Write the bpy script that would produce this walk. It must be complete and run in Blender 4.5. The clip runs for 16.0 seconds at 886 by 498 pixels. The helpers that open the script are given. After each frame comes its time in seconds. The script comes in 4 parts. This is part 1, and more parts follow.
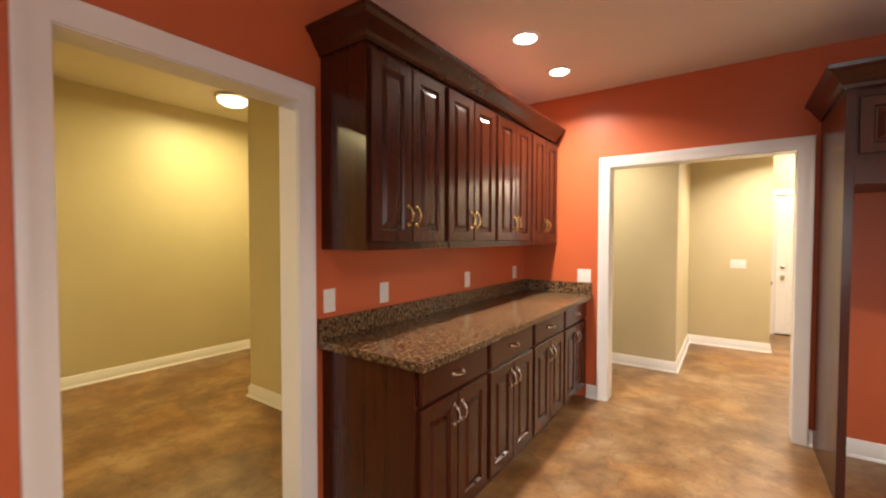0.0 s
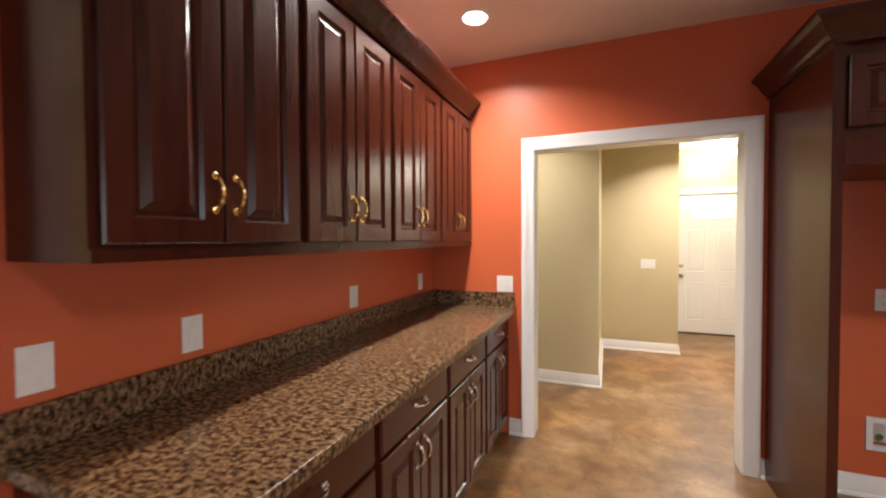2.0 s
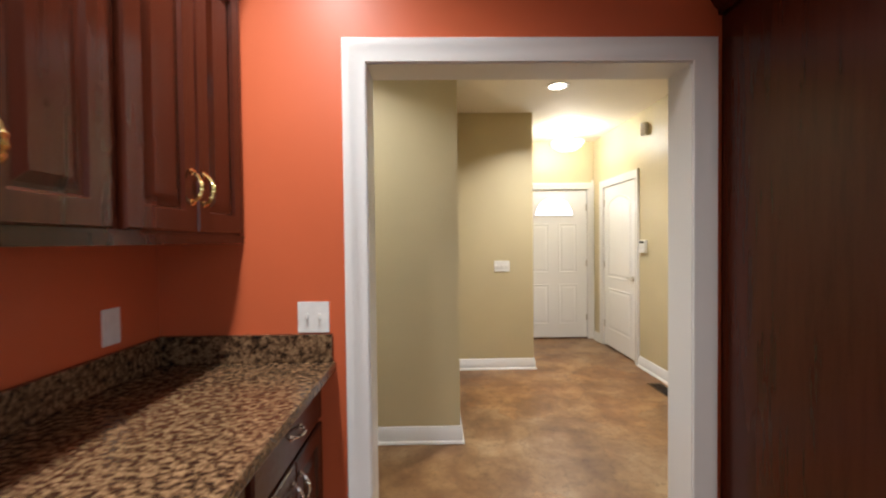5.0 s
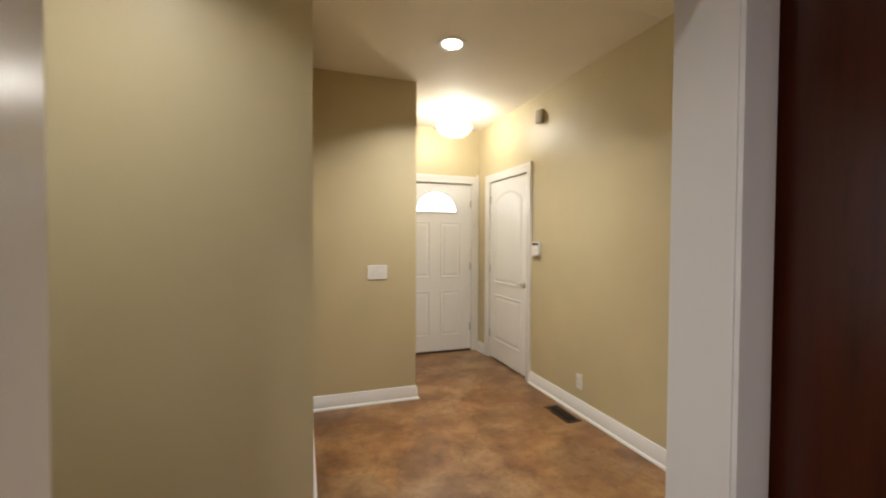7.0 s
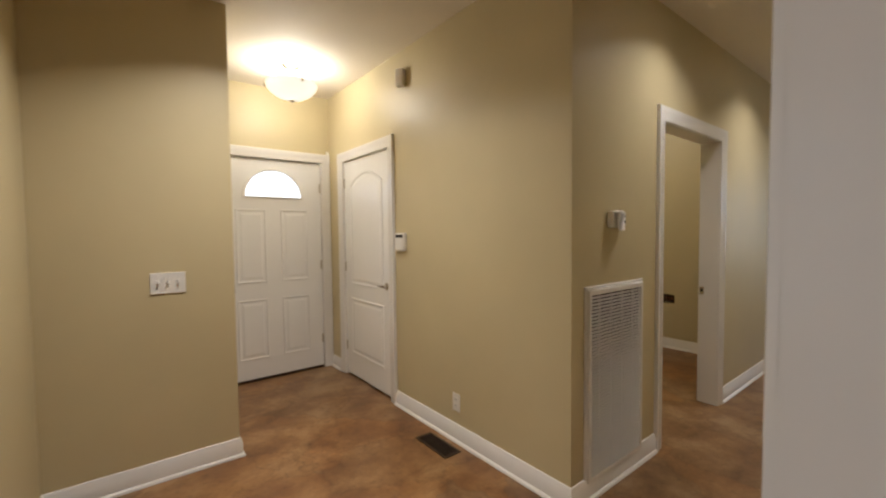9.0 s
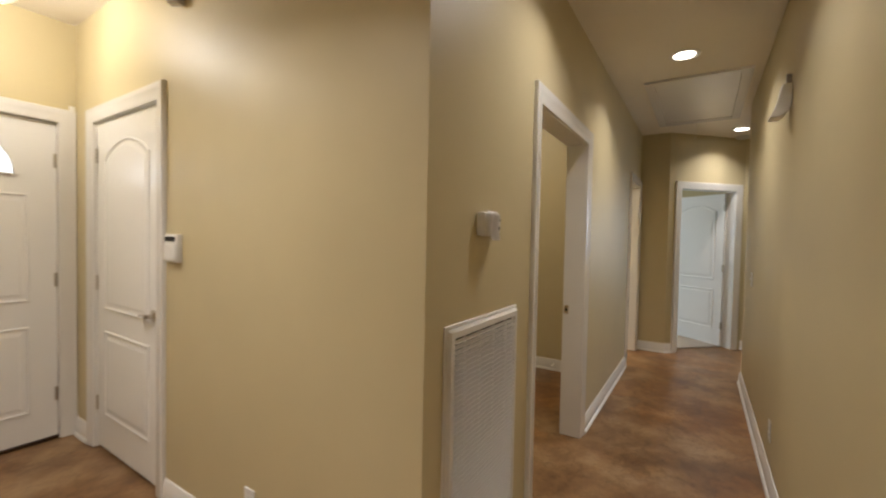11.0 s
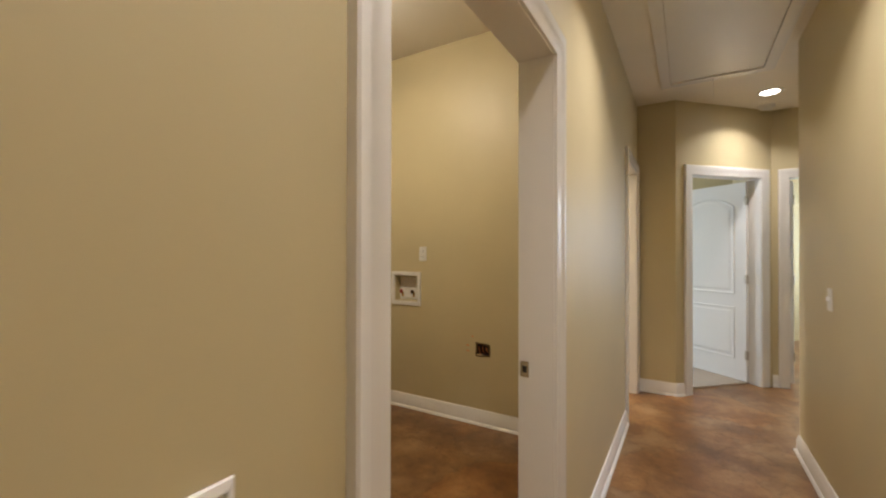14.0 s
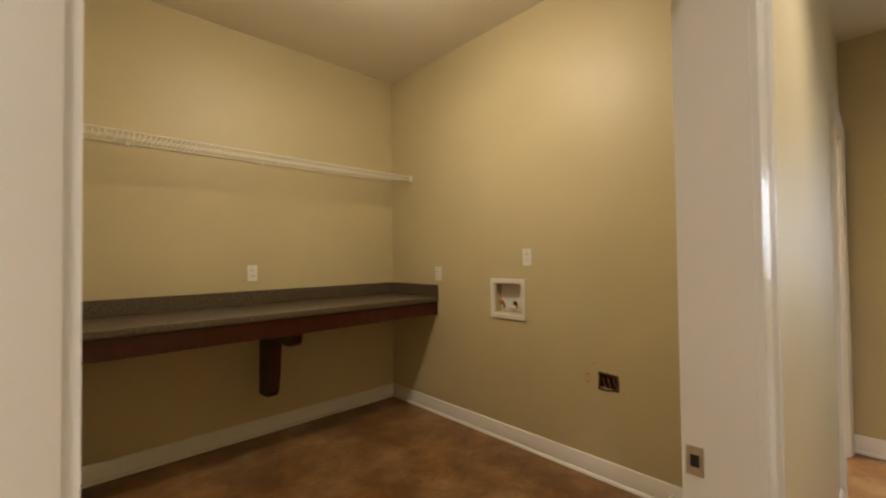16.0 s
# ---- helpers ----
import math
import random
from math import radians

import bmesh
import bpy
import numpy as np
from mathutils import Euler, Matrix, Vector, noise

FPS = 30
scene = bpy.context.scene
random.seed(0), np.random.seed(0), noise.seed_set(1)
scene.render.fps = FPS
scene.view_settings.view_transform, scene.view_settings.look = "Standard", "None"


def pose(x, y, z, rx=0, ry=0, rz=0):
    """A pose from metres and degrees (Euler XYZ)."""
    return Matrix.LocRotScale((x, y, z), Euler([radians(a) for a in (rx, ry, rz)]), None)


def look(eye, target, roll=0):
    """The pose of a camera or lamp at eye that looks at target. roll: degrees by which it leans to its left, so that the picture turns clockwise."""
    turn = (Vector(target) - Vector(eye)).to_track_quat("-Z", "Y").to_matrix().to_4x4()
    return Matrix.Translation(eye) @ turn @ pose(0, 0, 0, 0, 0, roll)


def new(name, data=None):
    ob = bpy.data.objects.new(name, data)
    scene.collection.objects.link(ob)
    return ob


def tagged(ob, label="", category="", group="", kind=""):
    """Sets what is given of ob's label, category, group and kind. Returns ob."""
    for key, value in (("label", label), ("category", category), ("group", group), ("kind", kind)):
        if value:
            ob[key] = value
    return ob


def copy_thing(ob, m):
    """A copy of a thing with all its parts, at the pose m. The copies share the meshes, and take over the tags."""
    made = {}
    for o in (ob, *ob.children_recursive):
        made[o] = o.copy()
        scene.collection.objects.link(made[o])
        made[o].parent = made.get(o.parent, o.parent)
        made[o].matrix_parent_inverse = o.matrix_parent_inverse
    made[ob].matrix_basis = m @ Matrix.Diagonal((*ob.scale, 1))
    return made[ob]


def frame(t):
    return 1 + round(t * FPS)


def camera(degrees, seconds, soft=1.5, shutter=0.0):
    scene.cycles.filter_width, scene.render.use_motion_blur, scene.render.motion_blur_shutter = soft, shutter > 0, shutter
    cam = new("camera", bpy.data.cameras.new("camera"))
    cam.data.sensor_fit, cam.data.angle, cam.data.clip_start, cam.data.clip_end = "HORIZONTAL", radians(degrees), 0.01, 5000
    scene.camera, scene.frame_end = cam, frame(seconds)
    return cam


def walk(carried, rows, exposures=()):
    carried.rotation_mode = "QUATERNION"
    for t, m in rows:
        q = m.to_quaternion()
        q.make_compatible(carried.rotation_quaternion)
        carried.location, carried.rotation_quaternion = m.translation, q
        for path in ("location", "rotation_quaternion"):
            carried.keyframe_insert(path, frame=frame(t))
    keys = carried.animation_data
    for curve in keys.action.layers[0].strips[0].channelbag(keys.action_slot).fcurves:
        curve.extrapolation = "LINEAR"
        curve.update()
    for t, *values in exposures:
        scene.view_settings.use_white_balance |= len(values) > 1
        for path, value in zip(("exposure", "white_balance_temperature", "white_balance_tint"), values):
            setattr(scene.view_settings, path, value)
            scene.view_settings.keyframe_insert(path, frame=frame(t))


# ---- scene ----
cam = camera(94.9, 16.0, soft=2.1, shutter=0.4)
PATH = [
    (0, (0.178, 0.596, 1.409), (-0.974, 2.231, 1.355), 0.1),
    (0.5, (0.075, 0.779, 1.403), (-0.973, 2.482, 1.354), 0.2),
    (1, (-0.041, 0.982, 1.394), (-0.97, 2.752, 1.351), 0.3),
    (1.5, (-0.121, 1.186, 1.398), (-0.957, 3.002, 1.351), -0.0),
    (2, (-0.189, 1.392, 1.397), (-0.94, 3.245, 1.351), -0.3),
    (2.5, (-0.243, 1.598, 1.391), (-0.885, 3.492, 1.343), -0.4),
    (3, (-0.308, 1.816, 1.392), (-0.819, 3.748, 1.331), -0.0),
    (3.5, (-0.352, 2.037, 1.367), (-0.748, 3.996, 1.31), 0.1),
    (4, (-0.381, 2.271, 1.368), (-0.665, 4.25, 1.309), 0.0),
    (4.2, (-0.414, 2.366, 1.347), (-0.63, 4.354, 1.301), -0.2),
    (6.5, (-0.371, 3.435, 1.377), (0.103, 5.377, 1.335), 0.1),
    (7, (-0.304, 3.652, 1.357), (0.346, 5.543, 1.311), 0.3),
    (7.5, (-0.186, 3.821, 1.353), (0.611, 5.655, 1.312), 0.1),
    (8, (-0.099, 3.985, 1.346), (0.843, 5.748, 1.3), 0.0),
    (8.5, (-0.036, 4.149, 1.367), (1.068, 5.815, 1.295), -0.3),
    (9, (0.09, 4.31, 1.348), (1.322, 5.883, 1.264), -0.6),
    (9.5, (0.238, 4.444, 1.359), (1.592, 5.913, 1.265), -0.2),
    (10, (0.395, 4.563, 1.363), (1.864, 5.918, 1.272), 0.3),
    (10.2, (0.463, 4.61, 1.364), (1.98, 5.911, 1.279), 0.8),
    (12.3, (1.358, 4.908, 1.305), (3.169, 5.755, 1.281), -0.4),
    (12.5, (1.455, 4.922, 1.301), (3.267, 5.767, 1.278), -0.4),
    (13, (1.708, 4.947, 1.307), (3.507, 5.821, 1.288), -0.8),
    (13.5, (1.939, 4.977, 1.304), (3.704, 5.917, 1.303), -0.6),
    (14, (2.169, 5.034, 1.301), (3.884, 6.063, 1.314), 0.1),
    (14.5, (2.375, 5.094, 1.285), (4.014, 6.241, 1.318), 0.3),
    (15, (2.514, 5.147, 1.298), (4.051, 6.426, 1.335), -0.1),
    (15.5, (2.614, 5.205, 1.303), (4.06, 6.585, 1.345), -0.5),
    (16, (2.664, 5.281, 1.288), (4.042, 6.754, 1.33), -0.7),
]
walk(cam, [(t, look(eye, target, roll)) for t, eye, target, roll in PATH],
     [(0.0, 0.66, 7200, 12), (1.5, 0.45, 6600, 11), (3.0, 0.32, 6000, 9), (4.0, 0.12, 5900, 8), (6.5, -0.42, 6000, 8), (8.0, -0.70, 6200, 9), (9.0, -0.86, 6250, 11),
      (10.0, -0.83, 6250, 11), (12.5, -0.32, 6400, 11), (14.0, -0.24, 6300, 13), (16.0, -0.20, 6650, 12)])

# ---------------------------------------------------------------- world and light
world = bpy.data.worlds.new("sky")
scene.world = world
world.use_nodes = True
wn = world.node_tree.nodes
sky = wn.new("ShaderNodeTexSky")
sky.sky_type, sky.sun_disc = "NISHITA", False
sky.sun_elevation, sky.sun_rotation = radians(38), radians(20)
world.node_tree.links.new(sky.outputs["Color"], wn["Background"].inputs["Color"])
wn["Background"].inputs["Strength"].default_value = 0.12

sun = new("sun", bpy.data.lights.new("sun", "SUN"))
sun.data.energy, sun.data.angle, sun.data.color = 2.5, radians(0.5), (1.0, 0.95, 0.87)
sun.matrix_world = look((4, 30, 24), (1, 0, 0))

WARM = (1.0, 0.92, 0.80)
BULB = (1.0, 0.88, 0.68)
AMBER = (1.0, 0.86, 0.46)
CAN = (1.0, 0.93, 0.86)


def disc_lamp(name, x, y, z, watts, size, colour=WARM, spread=180):
    lamp = new(name, bpy.data.lights.new(name, "AREA"))
    lamp.data.shape, lamp.data.size, lamp.data.energy, lamp.data.color = "DISK", size, watts, colour
    lamp.data.spread = radians(spread)
    lamp.matrix_world = pose(x, y, z)
    return lamp


def point_lamp(name, x, y, z, watts, size, colour=WARM):
    lamp = new(name, bpy.data.lights.new(name, "POINT"))
    lamp.data.shadow_soft_size, lamp.data.energy, lamp.data.color = size, watts, colour
    lamp.location = (x, y, z)
    return lamp


def window_light(name, eye, target, w, h, watts, colour=(0.80, 0.90, 1.0)):
    lamp = new(name, bpy.data.lights.new(name, "AREA"))
    lamp.data.shape, lamp.data.size, lamp.data.size_y = "RECTANGLE", w, h
    lamp.data.energy, lamp.data.color = watts, colour
    lamp.matrix_world = look(eye, target)
    return lamp


# the last two red-room cans are unseen, added as fill for the room
RED_CANS = [(-0.905, 3.04), (-0.905, 3.67), (1.2, 0.7), (1.9, 2.6)]
FOYER_CAN = (0.648, 6.255)
# the last hall can is out of view, added to brighten the passage wall
HALL_CANS = [(4.13, 4.91), (6.60, 4.42), (2.58, 4.99), (-0.95, 4.90)]
PENDANT = (1.175, 7.62)
# the second room lamp is unseen, added to light the stub's south face
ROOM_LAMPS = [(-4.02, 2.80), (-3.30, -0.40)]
BATH_LAMP = (5.75, 6.90)
LAUNDRY_LAMP = (3.75, 6.85)

# ---------------------------------------------------------------- materials
def mat(name):
    m = bpy.data.materials.new(name)
    m.use_nodes = True
    return m, m.node_tree.nodes, m.node_tree.links, m.node_tree.nodes["Principled BSDF"]


def noise_tex(nodes, links, scale, detail=4.0, rough=0.55, stretch=(1, 1, 1)):
    co = nodes.new("ShaderNodeTexCoord")
    mp = nodes.new("ShaderNodeMapping")
    mp.inputs["Scale"].default_value = stretch
    tx = nodes.new("ShaderNodeTexNoise")
    tx.inputs["Scale"].default_value, tx.inputs["Detail"].default_value = scale, detail
    tx.inputs["Roughness"].default_value = rough
    links.new(co.outputs["Object"], mp.inputs["Vector"])
    links.new(mp.outputs["Vector"], tx.inputs["Vector"])
    return tx


def ramp(nodes, links, fac, stops):
    r = nodes.new("ShaderNodeValToRGB")
    el = r.color_ramp.elements
    while len(el) < len(stops):
        el.new(0.5)
    for e, (p, c) in zip(el, stops):
        e.position, e.color = p, (*c, 1)
    links.new(fac, r.inputs["Fac"])
    return r


def bump(nodes, links, bsdf, height, strength, distance):
    b = nodes.new("ShaderNodeBump")
    b.inputs["Strength"].default_value, b.inputs["Distance"].default_value = strength, distance
    links.new(height, b.inputs["Height"])
    links.new(b.outputs["Normal"], bsdf.inputs["Normal"])


def paint(name, colour, rough=0.55, vary=0.05, grain=220.0, relief=0.06):
    m, n, l, b = mat(name)
    big = noise_tex(n, l, 1.7, 5)
    lo = tuple(c * (1 - vary) for c in colour)
    hi = tuple(min(1, c * (1 + vary)) for c in colour)
    r = ramp(n, l, big.outputs["Fac"], [(0.3, lo), (0.7, hi)])
    l.new(r.outputs["Color"], b.inputs["Base Color"])
    b.inputs["Roughness"].default_value = rough
    b.inputs["Specular IOR Level"].default_value = 0.4
    fine = noise_tex(n, l, grain, 3)
    bump(n, l, b, fine.outputs["Fac"], relief, 0.002)
    return m


def metal(name, colour, rough):
    m, n, l, b = mat(name)
    b.inputs["Base Color"].default_value = (*colour, 1)
    b.inputs["Metallic"].default_value = 1.0
    t = noise_tex(n, l, 60, 3)
    mr = n.new("ShaderNodeMapRange")
    mr.inputs["To Min"].default_value, mr.inputs["To Max"].default_value = rough * 0.7, rough * 1.4
    l.new(t.outputs["Fac"], mr.inputs["Value"])
    l.new(mr.outputs["Result"], b.inputs["Roughness"])
    return m


def plain(name, colour, rough=0.5, spec=0.5):
    m, n, l, b = mat(name)
    t = noise_tex(n, l, 35, 4)
    r = ramp(n, l, t.outputs["Fac"], [(0.3, tuple(c * 0.94 for c in colour)), (0.7, tuple(min(1, c * 1.04) for c in colour))])
    l.new(r.outputs["Color"], b.inputs["Base Color"])
    b.inputs["Roughness"].default_value = rough
    b.inputs["Specular IOR Level"].default_value = spec
    return m


def glow(name, colour, strength):
    m, n, l, b = mat(name)
    b.inputs["Base Color"].default_value = (0.8, 0.8, 0.78, 1)
    b.inputs["Emission Color"].default_value = (*colour, 1)
    b.inputs["Emission Strength"].default_value = strength
    b.inputs["Roughness"].default_value = 0.4
    return m


RED = paint("terracotta_paint", (0.56, 0.120, 0.043), 0.42, 0.05)
YELLOW = paint("cream_paint", (0.555, 0.472, 0.285), 0.45, 0.04)
CEIL = paint("ceiling_paint", (0.79, 0.73, 0.63), 0.75, 0.03, 140, 0.2)
WHITE = paint("white_gloss_paint", (0.78, 0.76, 0.73), 0.22, 0.025, 90, 0.03)
DOORWHITE = paint("white_door_paint", (0.85, 0.84, 0.82), 0.25, 0.02, 120, 0.05)
PLASTIC = plain("white_plastic", (0.76, 0.74, 0.70), 0.35)
PAPER = plain("white_paper", (0.80, 0.76, 0.72), 0.85, 0.2)
BRASS = metal("polished_brass", (0.85, 0.62, 0.25), 0.16)
NICKEL = metal("satin_nickel", (0.66, 0.62, 0.56), 0.24)
HINGE = metal("hinge_steel", (0.50, 0.46, 0.40), 0.35)
BRONZE = metal("dark_bronze", (0.10, 0.07, 0.05), 0.4)
# near-black: stands in for shade in slots and wells, also colours the keypad display
BLACK = plain("dark_void", (0.012, 0.010, 0.008), 0.8)
CHROMEWIRE = plain("white_vinyl_wire", (0.78, 0.76, 0.72), 0.3)
COPPER = metal("copper", (0.72, 0.32, 0.16), 0.35)


def cabinet_wood():
    m, n, l, b = mat("mahogany_stain")
    g = noise_tex(n, l, 5.0, 8, 0.6, (6, 6, 0.55))
    r = ramp(n, l, g.outputs["Fac"], [(0.25, (0.030, 0.0062, 0.0028)), (0.5, (0.050, 0.0102, 0.0042)), (0.8, (0.062, 0.0132, 0.0054))])
    l.new(r.outputs["Color"], b.inputs["Base Color"])
    rr = ramp(n, l, g.outputs["Fac"], [(0.2, (0.21,) * 3), (0.9, (0.29,) * 3)])
    l.new(rr.outputs["Color"], b.inputs["Roughness"])
    b.inputs["Specular IOR Level"].default_value = 0.42
    f = noise_tex(n, l, 18.0, 3, 0.5, (8, 8, 0.4))
    bump(n, l, b, f.outputs["Fac"], 0.03, 0.001)
    return m


WOOD = cabinet_wood()


def granite():
    m, n, l, b = mat("brown_granite")
    a = noise_tex(n, l, 48.0, 7, 0.62, (1.0, 1.7, 1.0))
    r = ramp(n, l, a.outputs["Fac"], [(0.32, (0.009, 0.007, 0.006)), (0.42, (0.052, 0.028, 0.015)), (0.50, (0.150, 0.084, 0.041)), (0.60, (0.300, 0.190, 0.100)), (0.74, (0.120, 0.064, 0.034))])
    v = n.new("ShaderNodeTexVoronoi")
    v.inputs["Scale"].default_value = 130
    co = n.new("ShaderNodeTexCoord")
    l.new(co.outputs["Object"], v.inputs["Vector"])
    vr = ramp(n, l, v.outputs["Color"], [(0.25, (0.45, 0.40, 0.36)), (0.75, (1.0, 1.0, 1.0))])
    mx = n.new("ShaderNodeMixRGB")
    mx.blend_type = "MULTIPLY"
    mx.inputs["Fac"].default_value = 0.75
    l.new(r.outputs["Color"], mx.inputs["Color1"])
    l.new(vr.outputs["Color"], mx.inputs["Color2"])
    l.new(mx.outputs["Color"], b.inputs["Base Color"])
    b.inputs["Roughness"].default_value = 0.26
    b.inputs["Specular IOR Level"].default_value = 0.38
    return m


GRANITE = granite()


def laminate():
    m, n, l, b = mat("grey_brown_laminate")
    a = noise_tex(n, l, 90.0, 5, 0.7)
    r = ramp(n, l, a.outputs["Fac"], [(0.35, (0.040, 0.029, 0.018)), (0.55, (0.105, 0.080, 0.052)), (0.72, (0.175, 0.140, 0.095))])
    l.new(r.outputs["Color"], b.inputs["Base Color"])
    b.inputs["Roughness"].default_value = 0.3
    return m


LAMINATE = laminate()


def stained_floor():
    m, n, l, b = mat("stained_concrete")
    a = noise_tex(n, l, 2.9, 9, 0.62)
    a.inputs["Distortion"].default_value = 0.15
    r = ramp(n, l, a.outputs["Fac"], [(0.34, (0.150, 0.074, 0.031)), (0.46, (0.208, 0.110, 0.046)), (0.54, (0.265, 0.153, 0.068)), (0.66, (0.350, 0.226, 0.116))])
    c = noise_tex(n, l, 0.55, 6, 0.6)
    c.inputs["Distortion"].default_value = 0.3
    cr = ramp(n, l, c.outputs["Fac"], [(0.38, (1.0, 0.92, 0.80)), (0.55, (1.0, 1.0, 1.0)), (0.68, (0.95, 0.96, 1.0))])
    mx = n.new("ShaderNodeMixRGB")
    mx.blend_type = "MULTIPLY"
    mx.inputs["Fac"].default_value = 1.0
    l.new(r.outputs["Color"], mx.inputs["Color1"])
    l.new(cr.outputs["Color"], mx.inputs["Color2"])
    d = noise_tex(n, l, 6.0, 9, 0.7)
    d.inputs["Distortion"].default_value = 0.9
    dr = ramp(n, l, d.outputs["Fac"], [(0.33, (0.78, 0.73, 0.68)), (0.44, (0.97, 0.97, 0.97)), (0.60, (1.0, 1.0, 1.0)), (0.72, (1.25, 1.2, 1.12))])
    m2 = n.new("ShaderNodeMixRGB")
    m2.blend_type = "MULTIPLY"
    m2.inputs["Fac"].default_value = 1.0
    l.new(mx.outputs["Color"], m2.inputs["Color1"])
    l.new(dr.outputs["Color"], m2.inputs["Color2"])
    e = noise_tex(n, l, 24.0, 8, 0.72)
    e.inputs["Distortion"].default_value = 0.6
    er = ramp(n, l, e.outputs["Fac"], [(0.30, (0.62, 0.60, 0.58)), (0.46, (1.0, 1.0, 1.0)), (0.60, (1.0, 1.0, 1.0)), (0.74, (1.28, 1.24, 1.18))])
    m3 = n.new("ShaderNodeMixRGB")
    m3.blend_type = "MULTIPLY"
    m3.inputs["Fac"].default_value = 0.95
    l.new(m2.outputs["Color"], m3.inputs["Color1"])
    l.new(er.outputs["Color"], m3.inputs["Color2"])
    warp = noise_tex(n, l, 2.4, 6, 0.65)
    co = n.new("ShaderNodeTexCoord")
    mixv = n.new("ShaderNodeMixRGB")
    mixv.blend_type = "ADD"
    mixv.inputs["Fac"].default_value = 0.55
    l.new(co.outputs["Object"], mixv.inputs["Color1"])
    l.new(warp.outputs["Color"], mixv.inputs["Color2"])
    cell = n.new("ShaderNodeTexVoronoi")
    cell.inputs["Scale"].default_value = 2.3
    l.new(mixv.outputs["Color"], cell.inputs["Vector"])
    cr2 = ramp(n, l, cell.outputs["Color"], [(0.15, (1.10, 0.96, 0.80)), (0.5, (1.0, 1.0, 1.0)), (0.85, (0.90, 0.92, 1.04))])
    m4 = n.new("ShaderNodeMixRGB")
    m4.blend_type = "MULTIPLY"
    m4.inputs["Fac"].default_value = 0.9
    l.new(m3.outputs["Color"], m4.inputs["Color1"])
    l.new(cr2.outputs["Color"], m4.inputs["Color2"])
    seam = n.new("ShaderNodeTexVoronoi")
    seam.feature = "DISTANCE_TO_EDGE"
    seam.inputs["Scale"].default_value = 2.3
    l.new(mixv.outputs["Color"], seam.inputs["Vector"])
    sr = ramp(n, l, seam.outputs["Distance"], [(0.0, (0.70, 0.66, 0.62)), (0.022, (0.92, 0.91, 0.90)), (0.07, (1.0, 1.0, 1.0))])
    m5 = n.new("ShaderNodeMixRGB")
    m5.blend_type = "MULTIPLY"
    m5.inputs["Fac"].default_value = 0.75
    l.new(m4.outputs["Color"], m5.inputs["Color1"])
    l.new(sr.outputs["Color"], m5.inputs["Color2"])
    l.new(m5.outputs["Color"], b.inputs["Base Color"])
    rr = ramp(n, l, d.outputs["Fac"], [(0.3, (0.30,) * 3), (0.7, (0.42,) * 3)])
    l.new(rr.outputs["Color"], b.inputs["Roughness"])
    b.inputs["Specular IOR Level"].default_value = 0.4
    bump(n, l, b, d.outputs["Fac"], 0.05, 0.004)
    return m


FLOOR = stained_floor()
CAN_GLOW = glow("lamp_lens", (1.0, 0.93, 0.82), 14.0)
BOWL_GLOW = glow("alabaster_glass", (1.0, 0.92, 0.78), 1.6)
DAY_GLOW = glow("daylight_pane", (0.93, 0.97, 1.0), 5.0)

# ---------------------------------------------------------------- mesh helpers
def add_box(bm, x0, x1, y0, y1, z0, z1):
    v = [bm.verts.new(p) for p in ((x0, y0, z0), (x1, y0, z0), (x1, y1, z0), (x0, y1, z0), (x0, y0, z1), (x1, y0, z1), (x1, y1, z1), (x0, y1, z1))]
    for q in ((0, 3, 2, 1), (4, 5, 6, 7), (0, 1, 5, 4), (1, 2, 6, 5), (2, 3, 7, 6), (3, 0, 4, 7)):
        bm.faces.new([v[i] for i in q])
    return v


def box(x0, x1, y0, y1, z0, z1, bevel=0.0):
    bm = bmesh.new()
    add_box(bm, x0, x1, y0, y1, z0, z1)
    if bevel:
        bmesh.ops.bevel(bm, geom=bm.edges[:], offset=bevel, segments=2, profile=0.6, affect="EDGES")
    return bm


def part(name, bm, material, parent=None, label="", smooth=False):
    me = bpy.data.meshes.new(name)
    bmesh.ops.recalc_face_normals(bm, faces=bm.faces[:])
    bm.to_mesh(me)
    bm.free()
    me.materials.append(material)
    if smooth:
        for p in me.polygons:
            p.use_smooth = True
        me.set_sharp_from_angle(angle=radians(38))
    ob = new(name, me)
    if parent is not None:
        ob.parent = parent
    if label:
        ob["label"] = label
    return ob


def thing(name, m, label, category, group=""):
    e = new(name)
    e.empty_display_size = 0.05
    e.matrix_world = m
    return tagged(e, label, category, group)


def structure(name, bm, material, label="", category="wall", smooth=False):
    return tagged(part(name, bm, material, None, "", smooth), label, category, "", "structure")


def sweep(path, profile, m=Matrix()):
    """Profile points (across to the left of the path, up) along a mitred polyline."""
    bm = bmesh.new()
    pts = [Vector(p) for p in path]
    rings = []
    for i, p in enumerate(pts):
        d0 = (p - pts[i - 1]).normalized() if i else (pts[1] - p).normalized()
        d1 = (pts[i + 1] - p).normalized() if i < len(pts) - 1 else d0
        n0, n1 = Vector((-d0.y, d0.x)), Vector((-d1.y, d1.x))
        n = (n0 + n1) / (1 + n0.dot(n1))
        rings.append([bm.verts.new(m @ Vector((p.x + n.x * a, p.y + n.y * a, b))) for a, b in profile])
    k = len(profile)
    for r0, r1 in zip(rings, rings[1:]):
        for j in range(k):
            bm.faces.new((r0[j], r0[(j + 1) % k], r1[(j + 1) % k], r1[j]))
    bm.faces.new(rings[0])
    bm.faces.new(rings[-1][::-1])
    return bm


